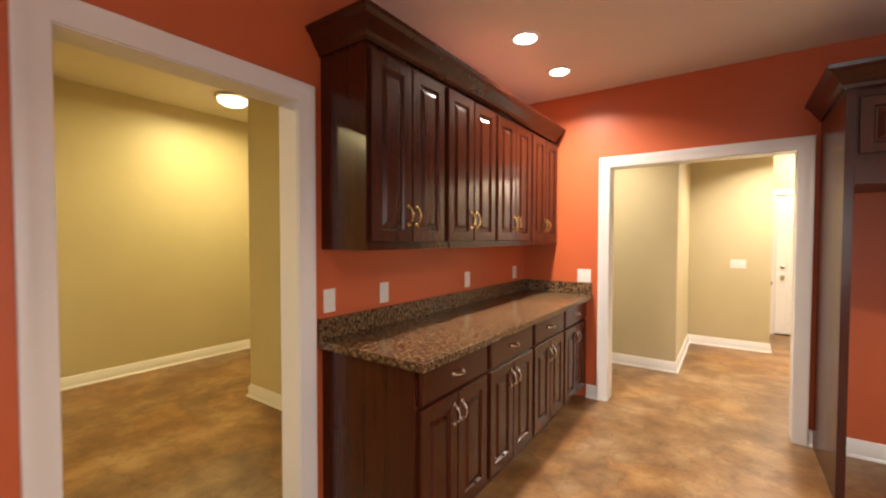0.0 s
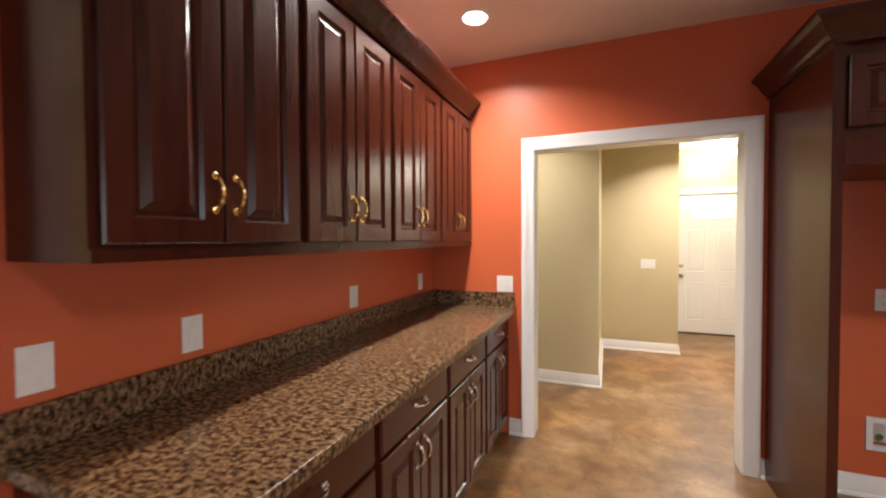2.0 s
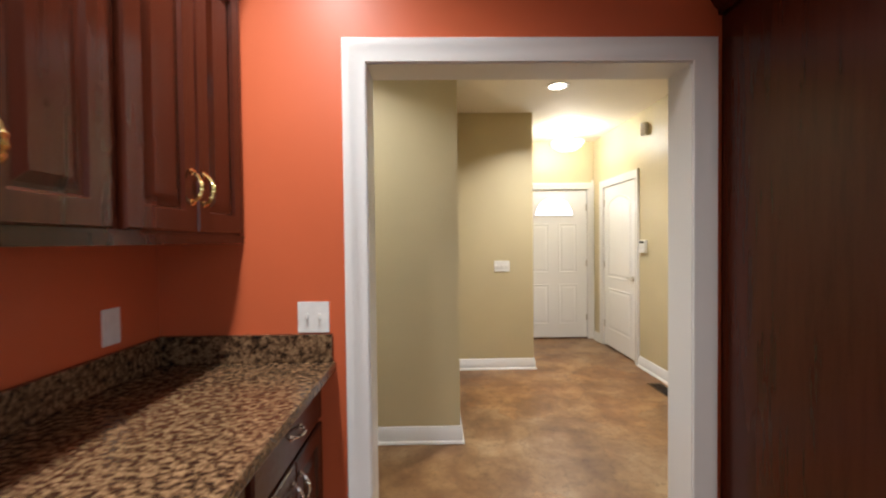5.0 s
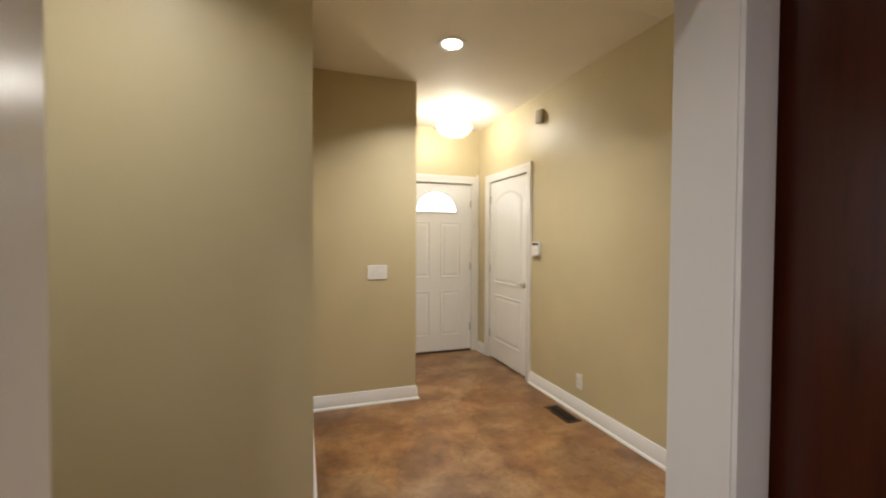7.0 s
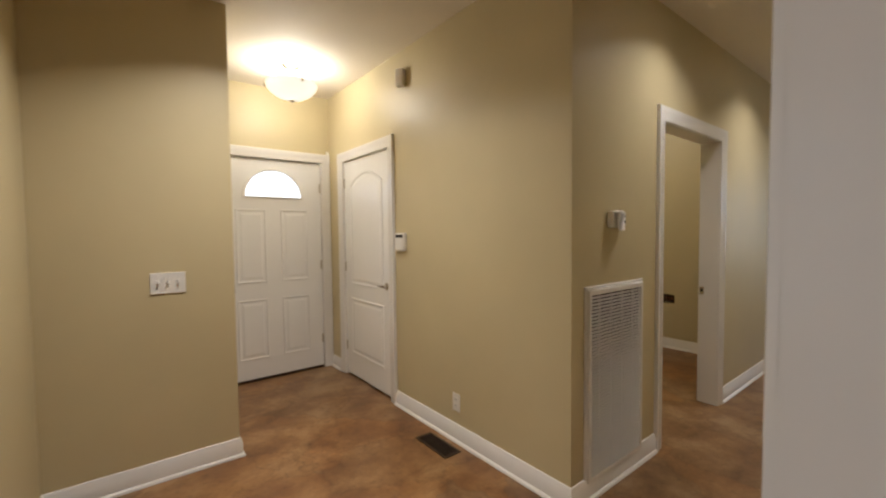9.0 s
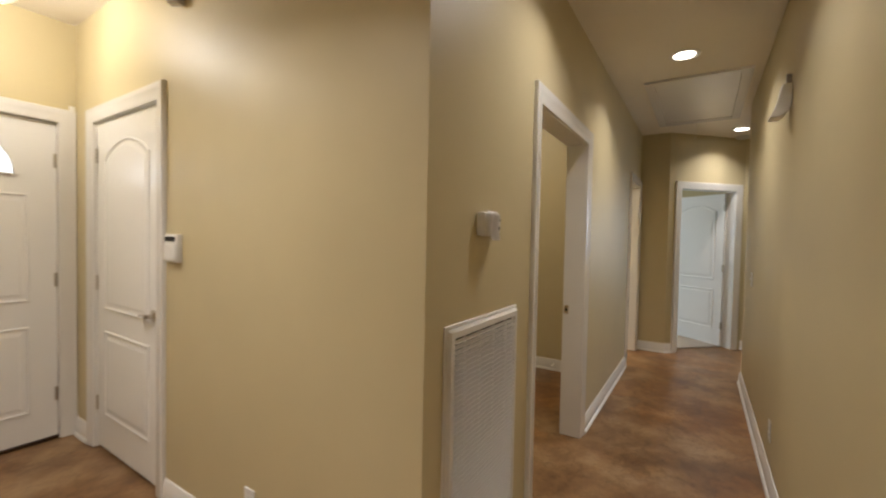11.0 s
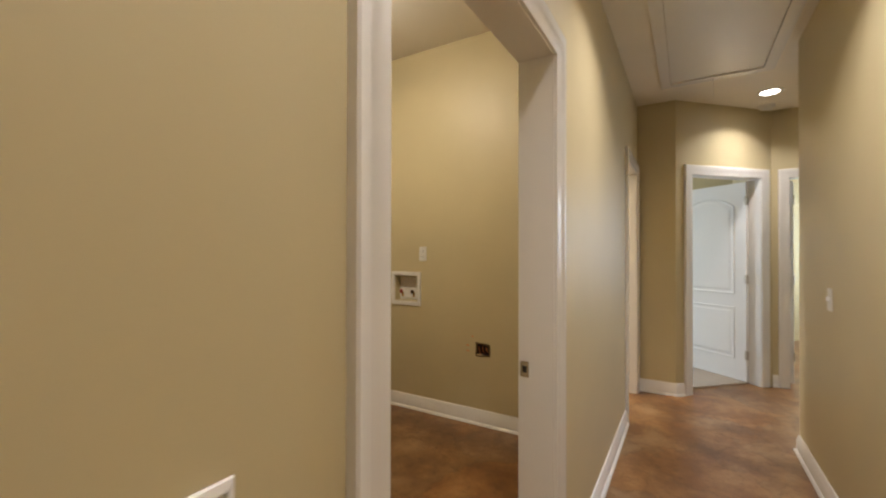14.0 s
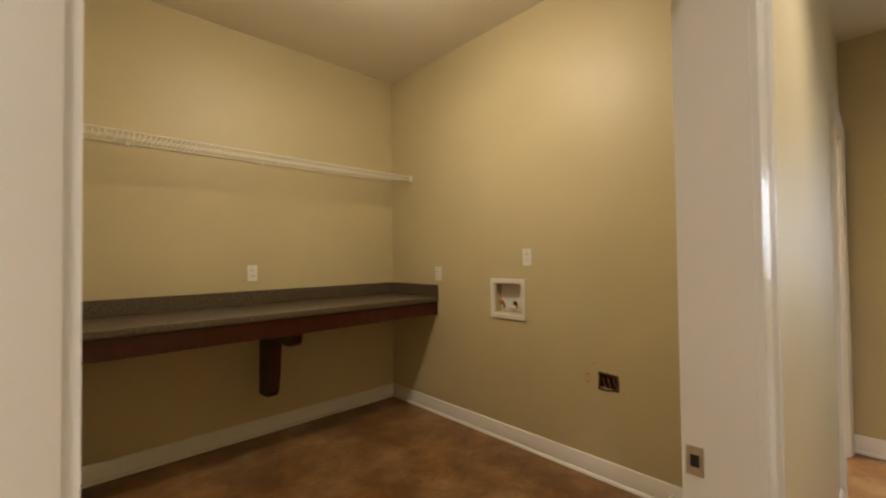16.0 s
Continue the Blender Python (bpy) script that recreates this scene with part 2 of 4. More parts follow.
def tube(points, radius, sides=8, bm=None):
    bm = bm or bmesh.new()
    pts = [Vector(p) for p in points]
    rings = []
    for i, p in enumerate(pts):
        d = (pts[min(i + 1, len(pts) - 1)] - pts[max(i - 1, 0)]).normalized()
        s = d.cross(Vector((0, 0, 1)) if abs(d.z) < 0.95 else Vector((1, 0, 0))).normalized()
        u = s.cross(d)
        r = radius[i] if isinstance(radius, list) else radius
        rings.append([bm.verts.new(p + (s * math.cos(a) + u * math.sin(a)) * r) for a in [2 * math.pi * j / sides for j in range(sides)]])
    for r0, r1 in zip(rings, rings[1:]):
        for j in range(sides):
            bm.faces.new((r0[j], r0[(j + 1) % sides], r1[(j + 1) % sides], r1[j]))
    bm.faces.new(rings[0][::-1])
    bm.faces.new(rings[-1])
    return bm


def lathe(profile, sides=32, m=Matrix()):
    """Turned solid from (radius, height) pairs."""
    bm = bmesh.new()
    rings = [[bm.verts.new(m @ Vector((r * math.cos(a), r * math.sin(a), z))) for a in [2 * math.pi * j / sides for j in range(sides)]] for r, z in profile]
    for r0, r1 in zip(rings, rings[1:]):
        for j in range(sides):
            bm.faces.new((r0[j], r0[(j + 1) % sides], r1[(j + 1) % sides], r1[j]))
    bm.faces.new(rings[0])
    bm.faces.new(rings[-1])
    return bm


def loops(bm, rings):
    vs = [[bm.verts.new(p) for p in ring] for ring in rings]
    k = len(vs[0])
    for r0, r1 in zip(vs, vs[1:]):
        for j in range(k):
            bm.faces.new((r0[j], r0[(j + 1) % k], r1[(j + 1) % k], r1[j]))
    bm.faces.new(vs[-1])
    return vs


def outline(x0, x1, z0, z1, arch=0.0, n=12):
    """Outline in the x-z plane, with a segmental arch of that rise at the top."""
    pts = [(x0, z0), (x1, z0)]
    if arch <= 0:
        return pts + [(x1, z1), (x0, z1)]
    w = x1 - x0
    for i in range(n + 1):
        t = i / n
        pts.append((x1 - w * t, z1 - arch + arch * math.sin(math.pi * t) ** 0.8))
    return pts


def wall_slab(name, axis, c0, c1, a0, a1, z1, openings, material, label):
    """Wall along an axis, from a0 to a1, between planes c0 and c1; openings (a, b, sill, head)."""
    bm = bmesh.new()

    def put(s, e, lo, hi):
        if e - s > 1e-4 and hi - lo > 1e-4:
            if axis == "x":
                add_box(bm, s, e, c0, c1, lo, hi)
            else:
                add_box(bm, c0, c1, s, e, lo, hi)
    at = a0
    for s, e, sill, head in sorted(openings):
        put(at, s, 0, z1)
        put(s, e, 0, sill)
        put(s, e, head, z1)
        at = e
    put(at, a1, 0, z1)
    return structure(name, bm, material, label)

# ---------------------------------------------------------------- structure
def merge(*meshes):
    out = bmesh.new()
    for b in meshes:
        tmp = bpy.data.meshes.new("tmp")
        b.to_mesh(tmp)
        b.free()
        out.from_mesh(tmp)
        bpy.data.meshes.remove(tmp)
    return out


def plane_frame(origin, u, n):
    """x along the wall, y up, z out of the wall."""
    u, n = Vector(u).normalized(), Vector(n).normalized()
    return Matrix(((u.x, 0, n.x, origin[0]), (u.y, 0, n.y, origin[1]), (0, 1, 0, 0), (0, 0, 0, 1)))


CASING = [(0.004, 0), (0.004, 0.011), (0.018, 0.015), (0.055, 0.017), (0.066, 0.023), (0.084, 0.023), (0.088, 0.018), (0.088, 0)]
BASE = [(0, 0.002), (0.028, 0.002), (0.027, 0.011), (0.020, 0.019), (0.015, 0.021), (0.015, 0.086), (0.010, 0.095), (0.010, 0.104), (0.005, 0.113), (0, 0.115)]


def doorway(name, origin, u, n, u0, u1, head, depth, label, front=True, back=True, stop=0.0):
    m = plane_frame(origin, u, n)
    bits = []
    path = [(u0, 0.002), (u0, head), (u1, head), (u1, 0.002)]
    if front:
        bits.append(sweep(path, CASING, m))
    if back:
        bits.append(sweep(path, [(a, -depth - b) for a, b in CASING], m))
    jamb = bmesh.new()
    add_box(jamb, u0 - 0.018, u0, 0.002, head, -depth, 0)
    add_box(jamb, u1, u1 + 0.018, 0.002, head, -depth, 0)
    add_box(jamb, u0 - 0.018, u1 + 0.018, head, head + 0.018, -depth, 0)
    if stop:
        add_box(jamb, u0, u0 + 0.011, 0.002, head, -stop - 0.035, -stop)
        add_box(jamb, u1 - 0.011, u1, 0.002, head, -stop - 0.035, -stop)
        add_box(jamb, u0 + 0.011, u1 - 0.011, head - 0.011, head, -stop - 0.035, -stop)
    jamb.transform(m)
    bits.append(jamb)
    return structure(name, merge(*bits), WHITE, label, "door frame", True)


def baseboard(name, path):
    return structure(name, sweep(path, BASE), WHITE, "white painted moulded baseboard along the wall", "baseboard", True)


TOP = 3.1
H, H_ROOM, H_LAUNDRY = 2.68, 2.86, 2.95
J = 0.018
structure("ground", box(-400, 400, -400, 400, -0.25, -0.12), plain("lawn", (0.07, 0.09, 0.04), 0.9), "flat ground outside", "ground")
structure("floor", box(-5.2, 10.3, -2.8, 8.75, -0.12, 0), FLOOR, "mottled brown acid-stained concrete floor", "floor")
structure("ceiling_main", box(-1.57, 10.3, -2.8, 5.555, H, TOP + 0.1), CEIL, "flat cream painted ceiling", "ceiling")
structure("ceiling_foyer", box(-3.2, 1.86, 5.556, 8.75, H, TOP + 0.1), CEIL, "flat cream painted ceiling", "ceiling")
structure("ceiling_rooms", box(5.05, 10.3, 5.556, 8.75, H, TOP + 0.1), CEIL, "flat cream painted ceiling", "ceiling")
structure("ceiling_side_room", box(-5.2, -1.571, -2.8, 5.555, H_ROOM, TOP + 0.1), CEIL, "flat cream painted ceiling", "ceiling")
structure("ceiling_laundry", box(1.861, 5.049, 5.556, 8.75, H_LAUNDRY, TOP + 0.1), CEIL, "flat cream painted ceiling", "ceiling")

carpet_bm = bmesh.new()
ring_lo = [carpet_bm.verts.new((x, y, 0.002)) for x, y in ((6.535, 5.17), (7.28, 4.425), (9.998, 4.425), (9.998, 8.415), (6.535, 8.415))]
ring_hi = [carpet_bm.verts.new((v.co.x, v.co.y, 0.014)) for v in ring_lo]
carpet_bm.faces.new(ring_hi)
for k in range(5):
    carpet_bm.faces.new((ring_lo[k], ring_lo[(k + 1) % 5], ring_hi[(k + 1) % 5], ring_hi[k]))
structure("carpet", carpet_bm, paint("beige_carpet", (0.42, 0.36, 0.29), 0.95, 0.10, 400, 1.0), "beige cut-pile carpet in the bedroom", "carpet")

# terracotta room
WX, WY = -1.44, 4.257
wall_slab("wall_red_west", "y", WX - 0.06, WX, -2.6, WY, H, [(0.92 - J, 1.735 + J, 0, 2.03 + J)], RED, "terracotta painted wall with a doorway")
wall_slab("wall_red_north", "x", WY, WY + 0.075, -1.5, 3.2, H, [(-0.662 - J, 0.548 + J, 0, 2.01 + J), (1.135, 1.265, 0.29, 0.40)], RED, "terracotta painted wall with a wide doorway")
wall_slab("wall_red_south", "x", -2.75, -2.6, -1.5, 3.3, H, [(-0.2, 1.9, 0.75, 2.1)], RED, "terracotta painted wall with a window")
wall_slab("wall_red_east", "y", 3.2, 3.35, -2.6, WY + 0.07, H, [(0.9, 2.7, 0.3, 2.05)], RED, "terracotta painted wall with a window")
# side room
wall_slab("wall_side_east", "y", WX - 0.13, WX - 0.06, -2.6, 4.4, H_ROOM, [(0.92 - J, 1.735 + J, 0, 2.03 + J)], YELLOW, "cream painted wall with a doorway")
wall_slab("wall_side_west", "y", -4.98, -4.83, -2.6, 4.4, H_ROOM, [], YELLOW, "cream painted wall")
structure("wall_side_stub", box(-3.28, WX - 0.13, 2.54, 4.3, 0, H_ROOM), YELLOW, "cream painted wall corner")
wall_slab("wall_side_north", "x", 4.3, 4.40, -4.83, WX - 0.13, H_ROOM, [], YELLOW, "cream painted wall")
wall_slab("wall_side_south", "x", -2.75, -2.6, -4.98, -1.5, H_ROOM, [], YELLOW, "cream painted wall")
# foyer and hall
SY, NY, EX = 4.408, 5.435, 1.735
wall_slab("wall_hall_south", "x", WY + 0.075, SY, -2.15, 5.63, H, [(-0.662 - J, 0.548 + J, 0, 2.01 + J)], YELLOW, "cream painted hall wall with a wide doorway")
# unseen closing wall; its window is added to let in cool light
wall_slab("wall_passage_end", "y", -2.15, -2.0, SY, 5.45, H, [(4.52, 5.36, 0.75, 2.1)], YELLOW, "cream painted wall with a window")
structure("wall_foyer_west", box(-3.1, -0.265, 5.45, 8.4, 0, H), YELLOW, "cream painted wall corner")
structure("wall_foyer_jog", box(-0.265, 0.60, 6.985, 8.4, 0, H), YELLOW, "cream painted wall corner beside the front door")
wall_slab("wall_front", "x", 8.25, 8.40, 0.60, EX + 0.12, H, [(0.735 - J, 1.645 + J, 0, 2.035 + J)], YELLOW, "cream painted wall with the front door")
wall_slab("wall_foyer_east", "y", EX, EX + 0.12, NY, 8.25, H, [(7.095 - J, 7.925 + J, 0, 2.01 + J)], YELLOW, "cream painted wall with a closet door")
wall_slab("wall_hall_north", "x", NY, NY + 0.12, EX + 0.12, 6.41, H_LAUNDRY, [(2.668 - J, 3.592 + J, 0, 1.995 + J), (5.60 - J, 6.275 + J, 0, 2.01 + J)], YELLOW, "cream painted hall wall with two doorways")
structure("wall_closet_back", box(2.33, 2.45, NY + 0.12, 8.62, 0, H_LAUNDRY), YELLOW, "cream painted wall")
wall_slab("wall_laundry_east", "y", 4.945, 5.065, NY + 0.12, 8.62, H_LAUNDRY, [(6.95, 7.17, 0.893, 1.093), (6.30, 6.40, 0.525, 0.605)], YELLOW, "cream painted laundry wall")
wall_slab("wall_laundry_north", "x", 8.42, 8.62, 1.86, 10.15, H_LAUNDRY, [(7.3, 9.1, 0.8, 2.1)], YELLOW, "cream painted rear wall with a window")
# far end of the hall
structure("wall_hall_east_stub", box(6.41, 6.53, 5.121, 8.42, 0, H), YELLOW, "cream painted wall end")
structure("wall_hall_turn", box(5.51, 5.63, 3.0, WY + 0.075, 0, H), YELLOW, "cream painted wall end")
wall_slab("wall_end_east", "y", 7.203, 7.323, 3.0, 4.327, H, [(3.39 - J, 4.19 + J, 0, 2.01 + J)], YELLOW, "cream painted wall with a doorway")
wall_slab("wall_end_south", "x", 2.88, 3.0, 3.35, 10.15, H, [(8.0, 9.4, 0.8, 2.1)], YELLOW, "cream painted wall with a window")
structure("wall_between_rooms", box(7.323, 10.0, 4.30, 4.42, 0, H), YELLOW, "cream painted wall")
wall_slab("wall_rooms_east", "y", 10.0, 10.15, 2.88, 8.62, H, [], YELLOW, "cream painted wall")
DIAG_A, DIAG_B = Vector((6.41, 5.121)), Vector((7.204, 4.327))
diag_u = (DIAG_B - DIAG_A).normalized()
diag_n = Vector((diag_u.y, -diag_u.x))
DIAG_LEN = (DIAG_B - DIAG_A).length
diag = plane_frame((DIAG_A.x, DIAG_A.y, 0), diag_u, diag_n)
bm = bmesh.new()
for u0, u1, z0, z1 in ((0, 0.178 - J, 0, H), (0.178 - J, 0.985 + J, 2.01 + J, H), (0.985 + J, DIAG_LEN, 0, H)):
    add_box(bm, u0, u1, z0, z1, -0.12, 0)
bm.transform(diag)
structure("wall_hall_diagonal", bm, YELLOW, "cream painted diagonal wall with a doorway")

doorway("door_frame_1", (WX, 0, 0), (0, 1, 0), (1, 0, 0), 0.92, 1.735, 2.03, 0.13, "white painted door casing round an open doorway")
doorway("door_frame_2", (0, WY, 0), (1, 0, 0), (0, -1, 0), -0.662, 0.548, 2.01, SY - WY, "wide white painted door casing round an open doorway")
doorway("door_frame_3", (0, 8.25, 0), (1, 0, 0), (0, -1, 0), 0.735, 1.645, 2.035, 0.15, "white painted casing of the front door", True, False, 0.066)
doorway("door_frame_4", (EX, 0, 0), (0, 1, 0), (-1, 0, 0), 7.095, 7.925, 2.01, 0.12, "white painted casing of the closet door", True, False, 0.046)
doorway("door_frame_5", (0, NY, 0), (1, 0, 0), (0, -1, 0), 2.668, 3.592, 1.995, 0.12, "white painted casing of the laundry doorway", True, True)
doorway("door_frame_6", (0, NY, 0), (1, 0, 0), (0, -1, 0), 5.60, 6.275, 2.01, 0.12, "white painted door casing at the end of the hall", True, True)
doorway("door_frame_7", (DIAG_A.x, DIAG_A.y, 0), diag_u, diag_n, 0.178, 0.985, 2.01, 0.12, "white painted door casing on the diagonal wall", True, False)
doorway("door_frame_8", (7.203, 0, 0), (0, 1, 0), (-1, 0, 0), 3.39, 4.19, 2.01, 0.12, "white painted door casing", True, False)

baseboard("baseboard", [(WX, 1.83), (WX, 1.855)])
baseboard("baseboard", [(-0.735, WY), (-0.84, WY)])
baseboard("baseboard", [(0.658, WY), (0.637, WY)])
baseboard("baseboard", [(1.60, WY), (0.685, WY)])
baseboard("baseboard", [(3.2, -2.6), (3.2, WY), (1.64, WY)])
baseboard("baseboard", [(WX, 0.83), (WX, -2.6), (3.2, -2.6)])
baseboard("baseboard", [(WX - 0.13, 2.54), (-3.28, 2.54), (-3.28, 4.3), (-4.83, 4.3), (-4.83, -2.6)])
baseboard("baseboard", [(0.60, 8.25), (0.60, 6.985), (-0.265, 6.985), (-0.265, 5.45), (-2.0, 5.45), (-2.0, SY), (-0.735, SY)])
baseboard("baseboard", [(0.638, SY), (5.63, SY), (5.63, 3.0)][::1])
baseboard("baseboard", [(2.580, NY), (EX, NY), (EX, 7.005)])
baseboard("baseboard", [(EX, 8.015), (EX, 8.25), (1.735, 8.25)][:2])
baseboard("baseboard", [(5.51, NY), (3.69, NY)])
baseboard("baseboard", [tuple(DIAG_A + diag_u * 0.088), tuple(DIAG_A), (6.41, NY - 0.003)])
baseboard("baseboard", [(7.203, 4.28), (7.203, 4.324)])
baseboard("baseboard", [(4.945, NY + 0.12), (4.945, 8.42), (2.45, 8.42), (2.45, NY + 0.12)])


# windows behind the camera and in the far rooms
def window(name, origin, u, n, u0, u1, z0, z1, label):
    m = plane_frame(origin, u, n)
    w = thing(name, Matrix(), label, "window")
    w["kind"] = "structure"
    fr = bmesh.new()
    for a, b, c, d in ((u0, u0 + 0.05, z0, z1), (u1 - 0.05, u1, z0, z1), (u0 + 0.05, u1 - 0.05, z0, z0 + 0.05), (u0 + 0.05, u1 - 0.05, z1 - 0.05, z1),
                       ((u0 + u1) / 2 - 0.025, (u0 + u1) / 2 + 0.025, z0 + 0.05, z1 - 0.05)):
        add_box(fr, a, b, c, d, -0.11, -0.05)
    fr.transform(m)
    part("window_frame", fr, WHITE, w)
    mid = (z0 + z1) / 2
    bar = bmesh.new()
    add_box(bar, u0 + 0.05, (u0 + u1) / 2 - 0.025, mid - 0.02, mid + 0.02, -0.1, -0.06)
    add_box(bar, (u0 + u1) / 2 + 0.025, u1 - 0.05, mid - 0.02, mid + 0.02, -0.1, -0.06)
    bar.transform(m)
    part("glazing_bar", bar, WHITE, w)
    return w


window("window_1", (0, -2.6, 0), (1, 0, 0), (0, 1, 0), -0.2, 1.9, 0.75, 2.1, "white framed window")
window("window_2", (3.2, 0, 0), (0, 1, 0), (-1, 0, 0), 0.9, 2.7, 0.3, 2.05, "white framed window")
window("window_3", (0, 8.42, 0), (1, 0, 0), (0, -1, 0), 7.3, 9.1, 0.8, 2.1, "white framed window")
window("window_4", (0, 3.0, 0), (1, 0, 0), (0, 1, 0), 8.0, 9.4, 0.8, 2.1, "white framed window")
# added window and weak lamp, out of view, for cool light down the passage
window("window_added_west", (-2.0, 0, 0), (0, 1, 0), (1, 0, 0), 4.52, 5.36, 0.75, 2.1, "white framed window")
window_light("sky_fill_west", (-2.14, 4.94, 1.425), (0, 4.94, 1.35), 0.74, 1.25, 4, (0.84, 0.92, 1.0))
window_light("sky_light_south", (0.85, -2.74, 1.45), (0.85, 0, 1.4), 1.9, 1.25, 28)
window_light("sky_light_east", (3.34, 1.8, 1.2), (0, 1.8, 1.1), 1.7, 1.65, 14)
window_light("sky_light_room", (8.2, 8.58, 1.45), (8.2, 5.5, 1.2), 1.7, 1.2, 120, (0.70, 0.85, 1.0))
window_light("sky_light_end", (8.7, 2.9, 1.45), (8.6, 5, 1.2), 1.3, 1.2, 95, (0.70, 0.85, 1.0))
structure("backdrop", box(-0.5, 2.8, 10.6, 10.7, 0.6, 4.2), DAY_GLOW, "bright overcast sky seen through the fanlight", "sky")

# lamps
# third and fourth lamps are the added fill, above no can in view
for (x, y), watts in zip(RED_CANS, (18, 18, 26, 18)):
    disc_lamp("can_light", x, y, H - 0.012, watts, 0.13, CAN, 145)
disc_lamp("can_light", *FOYER_CAN, H - 0.012, 30, 0.13, CAN, 128)
for (x, y), watts in zip(HALL_CANS, (14, 11, 11, 11)):
    disc_lamp("can_light", x, y, H - 0.012, watts, 0.13, CAN, 125)
point_lamp("pendant_bulb", *PENDANT, 2.53, 38, 0.06)
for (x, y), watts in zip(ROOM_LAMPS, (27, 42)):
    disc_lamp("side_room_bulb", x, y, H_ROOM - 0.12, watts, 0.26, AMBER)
disc_lamp("bath_bulb", *BATH_LAMP, H - 0.12, 60, 0.26, BULB)
point_lamp("laundry_bulb", *LAUNDRY_LAMP, H_LAUNDRY - 0.17, 28, 0.13, BULB)
disc_lamp("laundry_dome", *LAUNDRY_LAMP, H_LAUNDRY - 0.13, 16, 0.26, BULB)

# ---------------------------------------------------------------- cabinets
def panel_door(w, h, t=0.02, rail=0.058):
    """Raised-panel door: x across, front at y = -t, z up, from the lower left corner."""
    bm = bmesh.new()

    def ring(i, d):
        return [Vector((i, -d, i)), Vector((w - i, -d, i)), Vector((w - i, -d, h - i)), Vector((i, -d, h - i))]
    vs = loops(bm, [ring(0, 0), ring(0, t - 0.005), ring(0.005, t), ring(rail, t), ring(rail + 0.007, t - 0.010), ring(rail + 0.016, t - 0.010),
                    ring(rail + 0.038, t - 0.001), ring(rail + 0.042, t - 0.001)])
    bm.faces.new(vs[0][::-1])
    return bm


def bar_pull(length, reach, vertical=True, ornate=True):
    """Curved pull with turned feet, centred, standing off towards -y."""
    n = 14
    pts, rad = [], []
    for i in range(n + 1):
        t = i / n
        a = (t - 0.5) * length
        out = -reach * math.sin(math.pi * t) ** 0.55
        pts.append((0, out, a) if vertical else (a, out, 0))
        rad.append(0.0042 + (0.0022 * (i % 3 == 0) if ornate else 0.0018 * math.sin(math.pi * t)))
    bm = tube(pts, rad, 8)
    feet = []
    for s in (-0.5, 0.5):
        m = Matrix.Translation((0, 0, s * length) if vertical else (s * length, 0, 0)) @ pose(0, 0, 0, 90)
        feet.append(lathe([(0.009, 0), (0.010, 0.002), (0.006, 0.005), (0.006, 0.009)], 12, m))
    return merge(bm, *feet)


def cabinet_door(parent, x, z, w, h, front, hand, pull_at, metal_mat, group_label=""):
    d = part("door", panel_door(w, h), WOOD, parent, "", False)
    d.location = (x, front, z)
    p = part("handle", bar_pull(0.088, 0.029), metal_mat, d, group_label, True)
    p.location = ((0.028 if hand == "l" else w - 0.028), -0.020, pull_at)
    return d


UNIT, Y0 = 0.5965, 1.868


def base_cabinet(m):
    c = thing("base_cabinet", m, "dark mahogany base cabinet with a drawer and two raised-panel doors", "cabinet", "base cabinets under the granite countertop")
    w, d = UNIT, 0.578
    body = bmesh.new()
    add_box(body, 0, w, -d, 0, 0.10, 0.875)
    add_box(body, 0.0, w, -d + 0.07, 0, 0.001, 0.10)
    part("body", body, WOOD, c)
    dr = bmesh.new()

    def ring(i, y):
        return [Vector((0.018 + i, y, 0.712 + i)), Vector((w - 0.018 - i, y, 0.712 + i)), Vector((w - 0.018 - i, y, 0.862 - i)), Vector((0.018 + i, y, 0.862 - i))]
    loops(dr, [ring(0, -d), ring(0, -d - 0.013), ring(0.008, -d - 0.020), ring(0.012, -d - 0.020)])
    dob = part("drawer_front", dr, WOOD, c)
    p = part("handle", bar_pull(0.078, 0.026, False, False), NICKEL, dob, "satin nickel arched pull", True)
    p.location = (w / 2, -d - 0.020, 0.787)
    dw = (w - 0.036 - 0.006) / 2
    cabinet_door(c, 0.018, 0.125, dw, 0.572, -d, "r", 0.475, NICKEL, "satin nickel arched pull")
    cabinet_door(c, 0.018 + dw + 0.006, 0.125, dw, 0.572, -d, "l", 0.475, NICKEL, "satin nickel arched pull")
    return c


def upper_cabinet(m):
    c = thing("upper_cabinet", m, "dark mahogany wall cabinet with two tall raised-panel doors", "cabinet", "wall cabinets over the countertop")
    w, d = UNIT, 0.305
    part("body", box(0, w, -d, 0, 1.353, 2.275), WOOD, c)
    part("bottom_rail", box(0, w, -d - 0.012, -d, 1.353, 1.380), WOOD, c)
    dw = (w - 0.036 - 0.006) / 2
    cabinet_door(c, 0.018, 1.390, dw, 0.857, -d, "r", 0.128, BRASS, "ornate polished brass pull")
    cabinet_door(c, 0.018 + dw + 0.006, 1.390, dw, 0.857, -d, "l", 0.128, BRASS, "ornate polished brass pull")
    return c


first = base_cabinet(pose(WX + 0.002, Y0, 0, 0, 0, 90))
high = upper_cabinet(pose(WX + 0.002, Y0, 0, 0, 0, 90))
for i in range(1, 4):
    copy_thing(first, pose(WX + 0.002, Y0 + i * UNIT, 0, 0, 0, 90))
    copy_thing(high, pose(WX + 0.002, Y0 + i * UNIT, 0, 0, 0, 90))

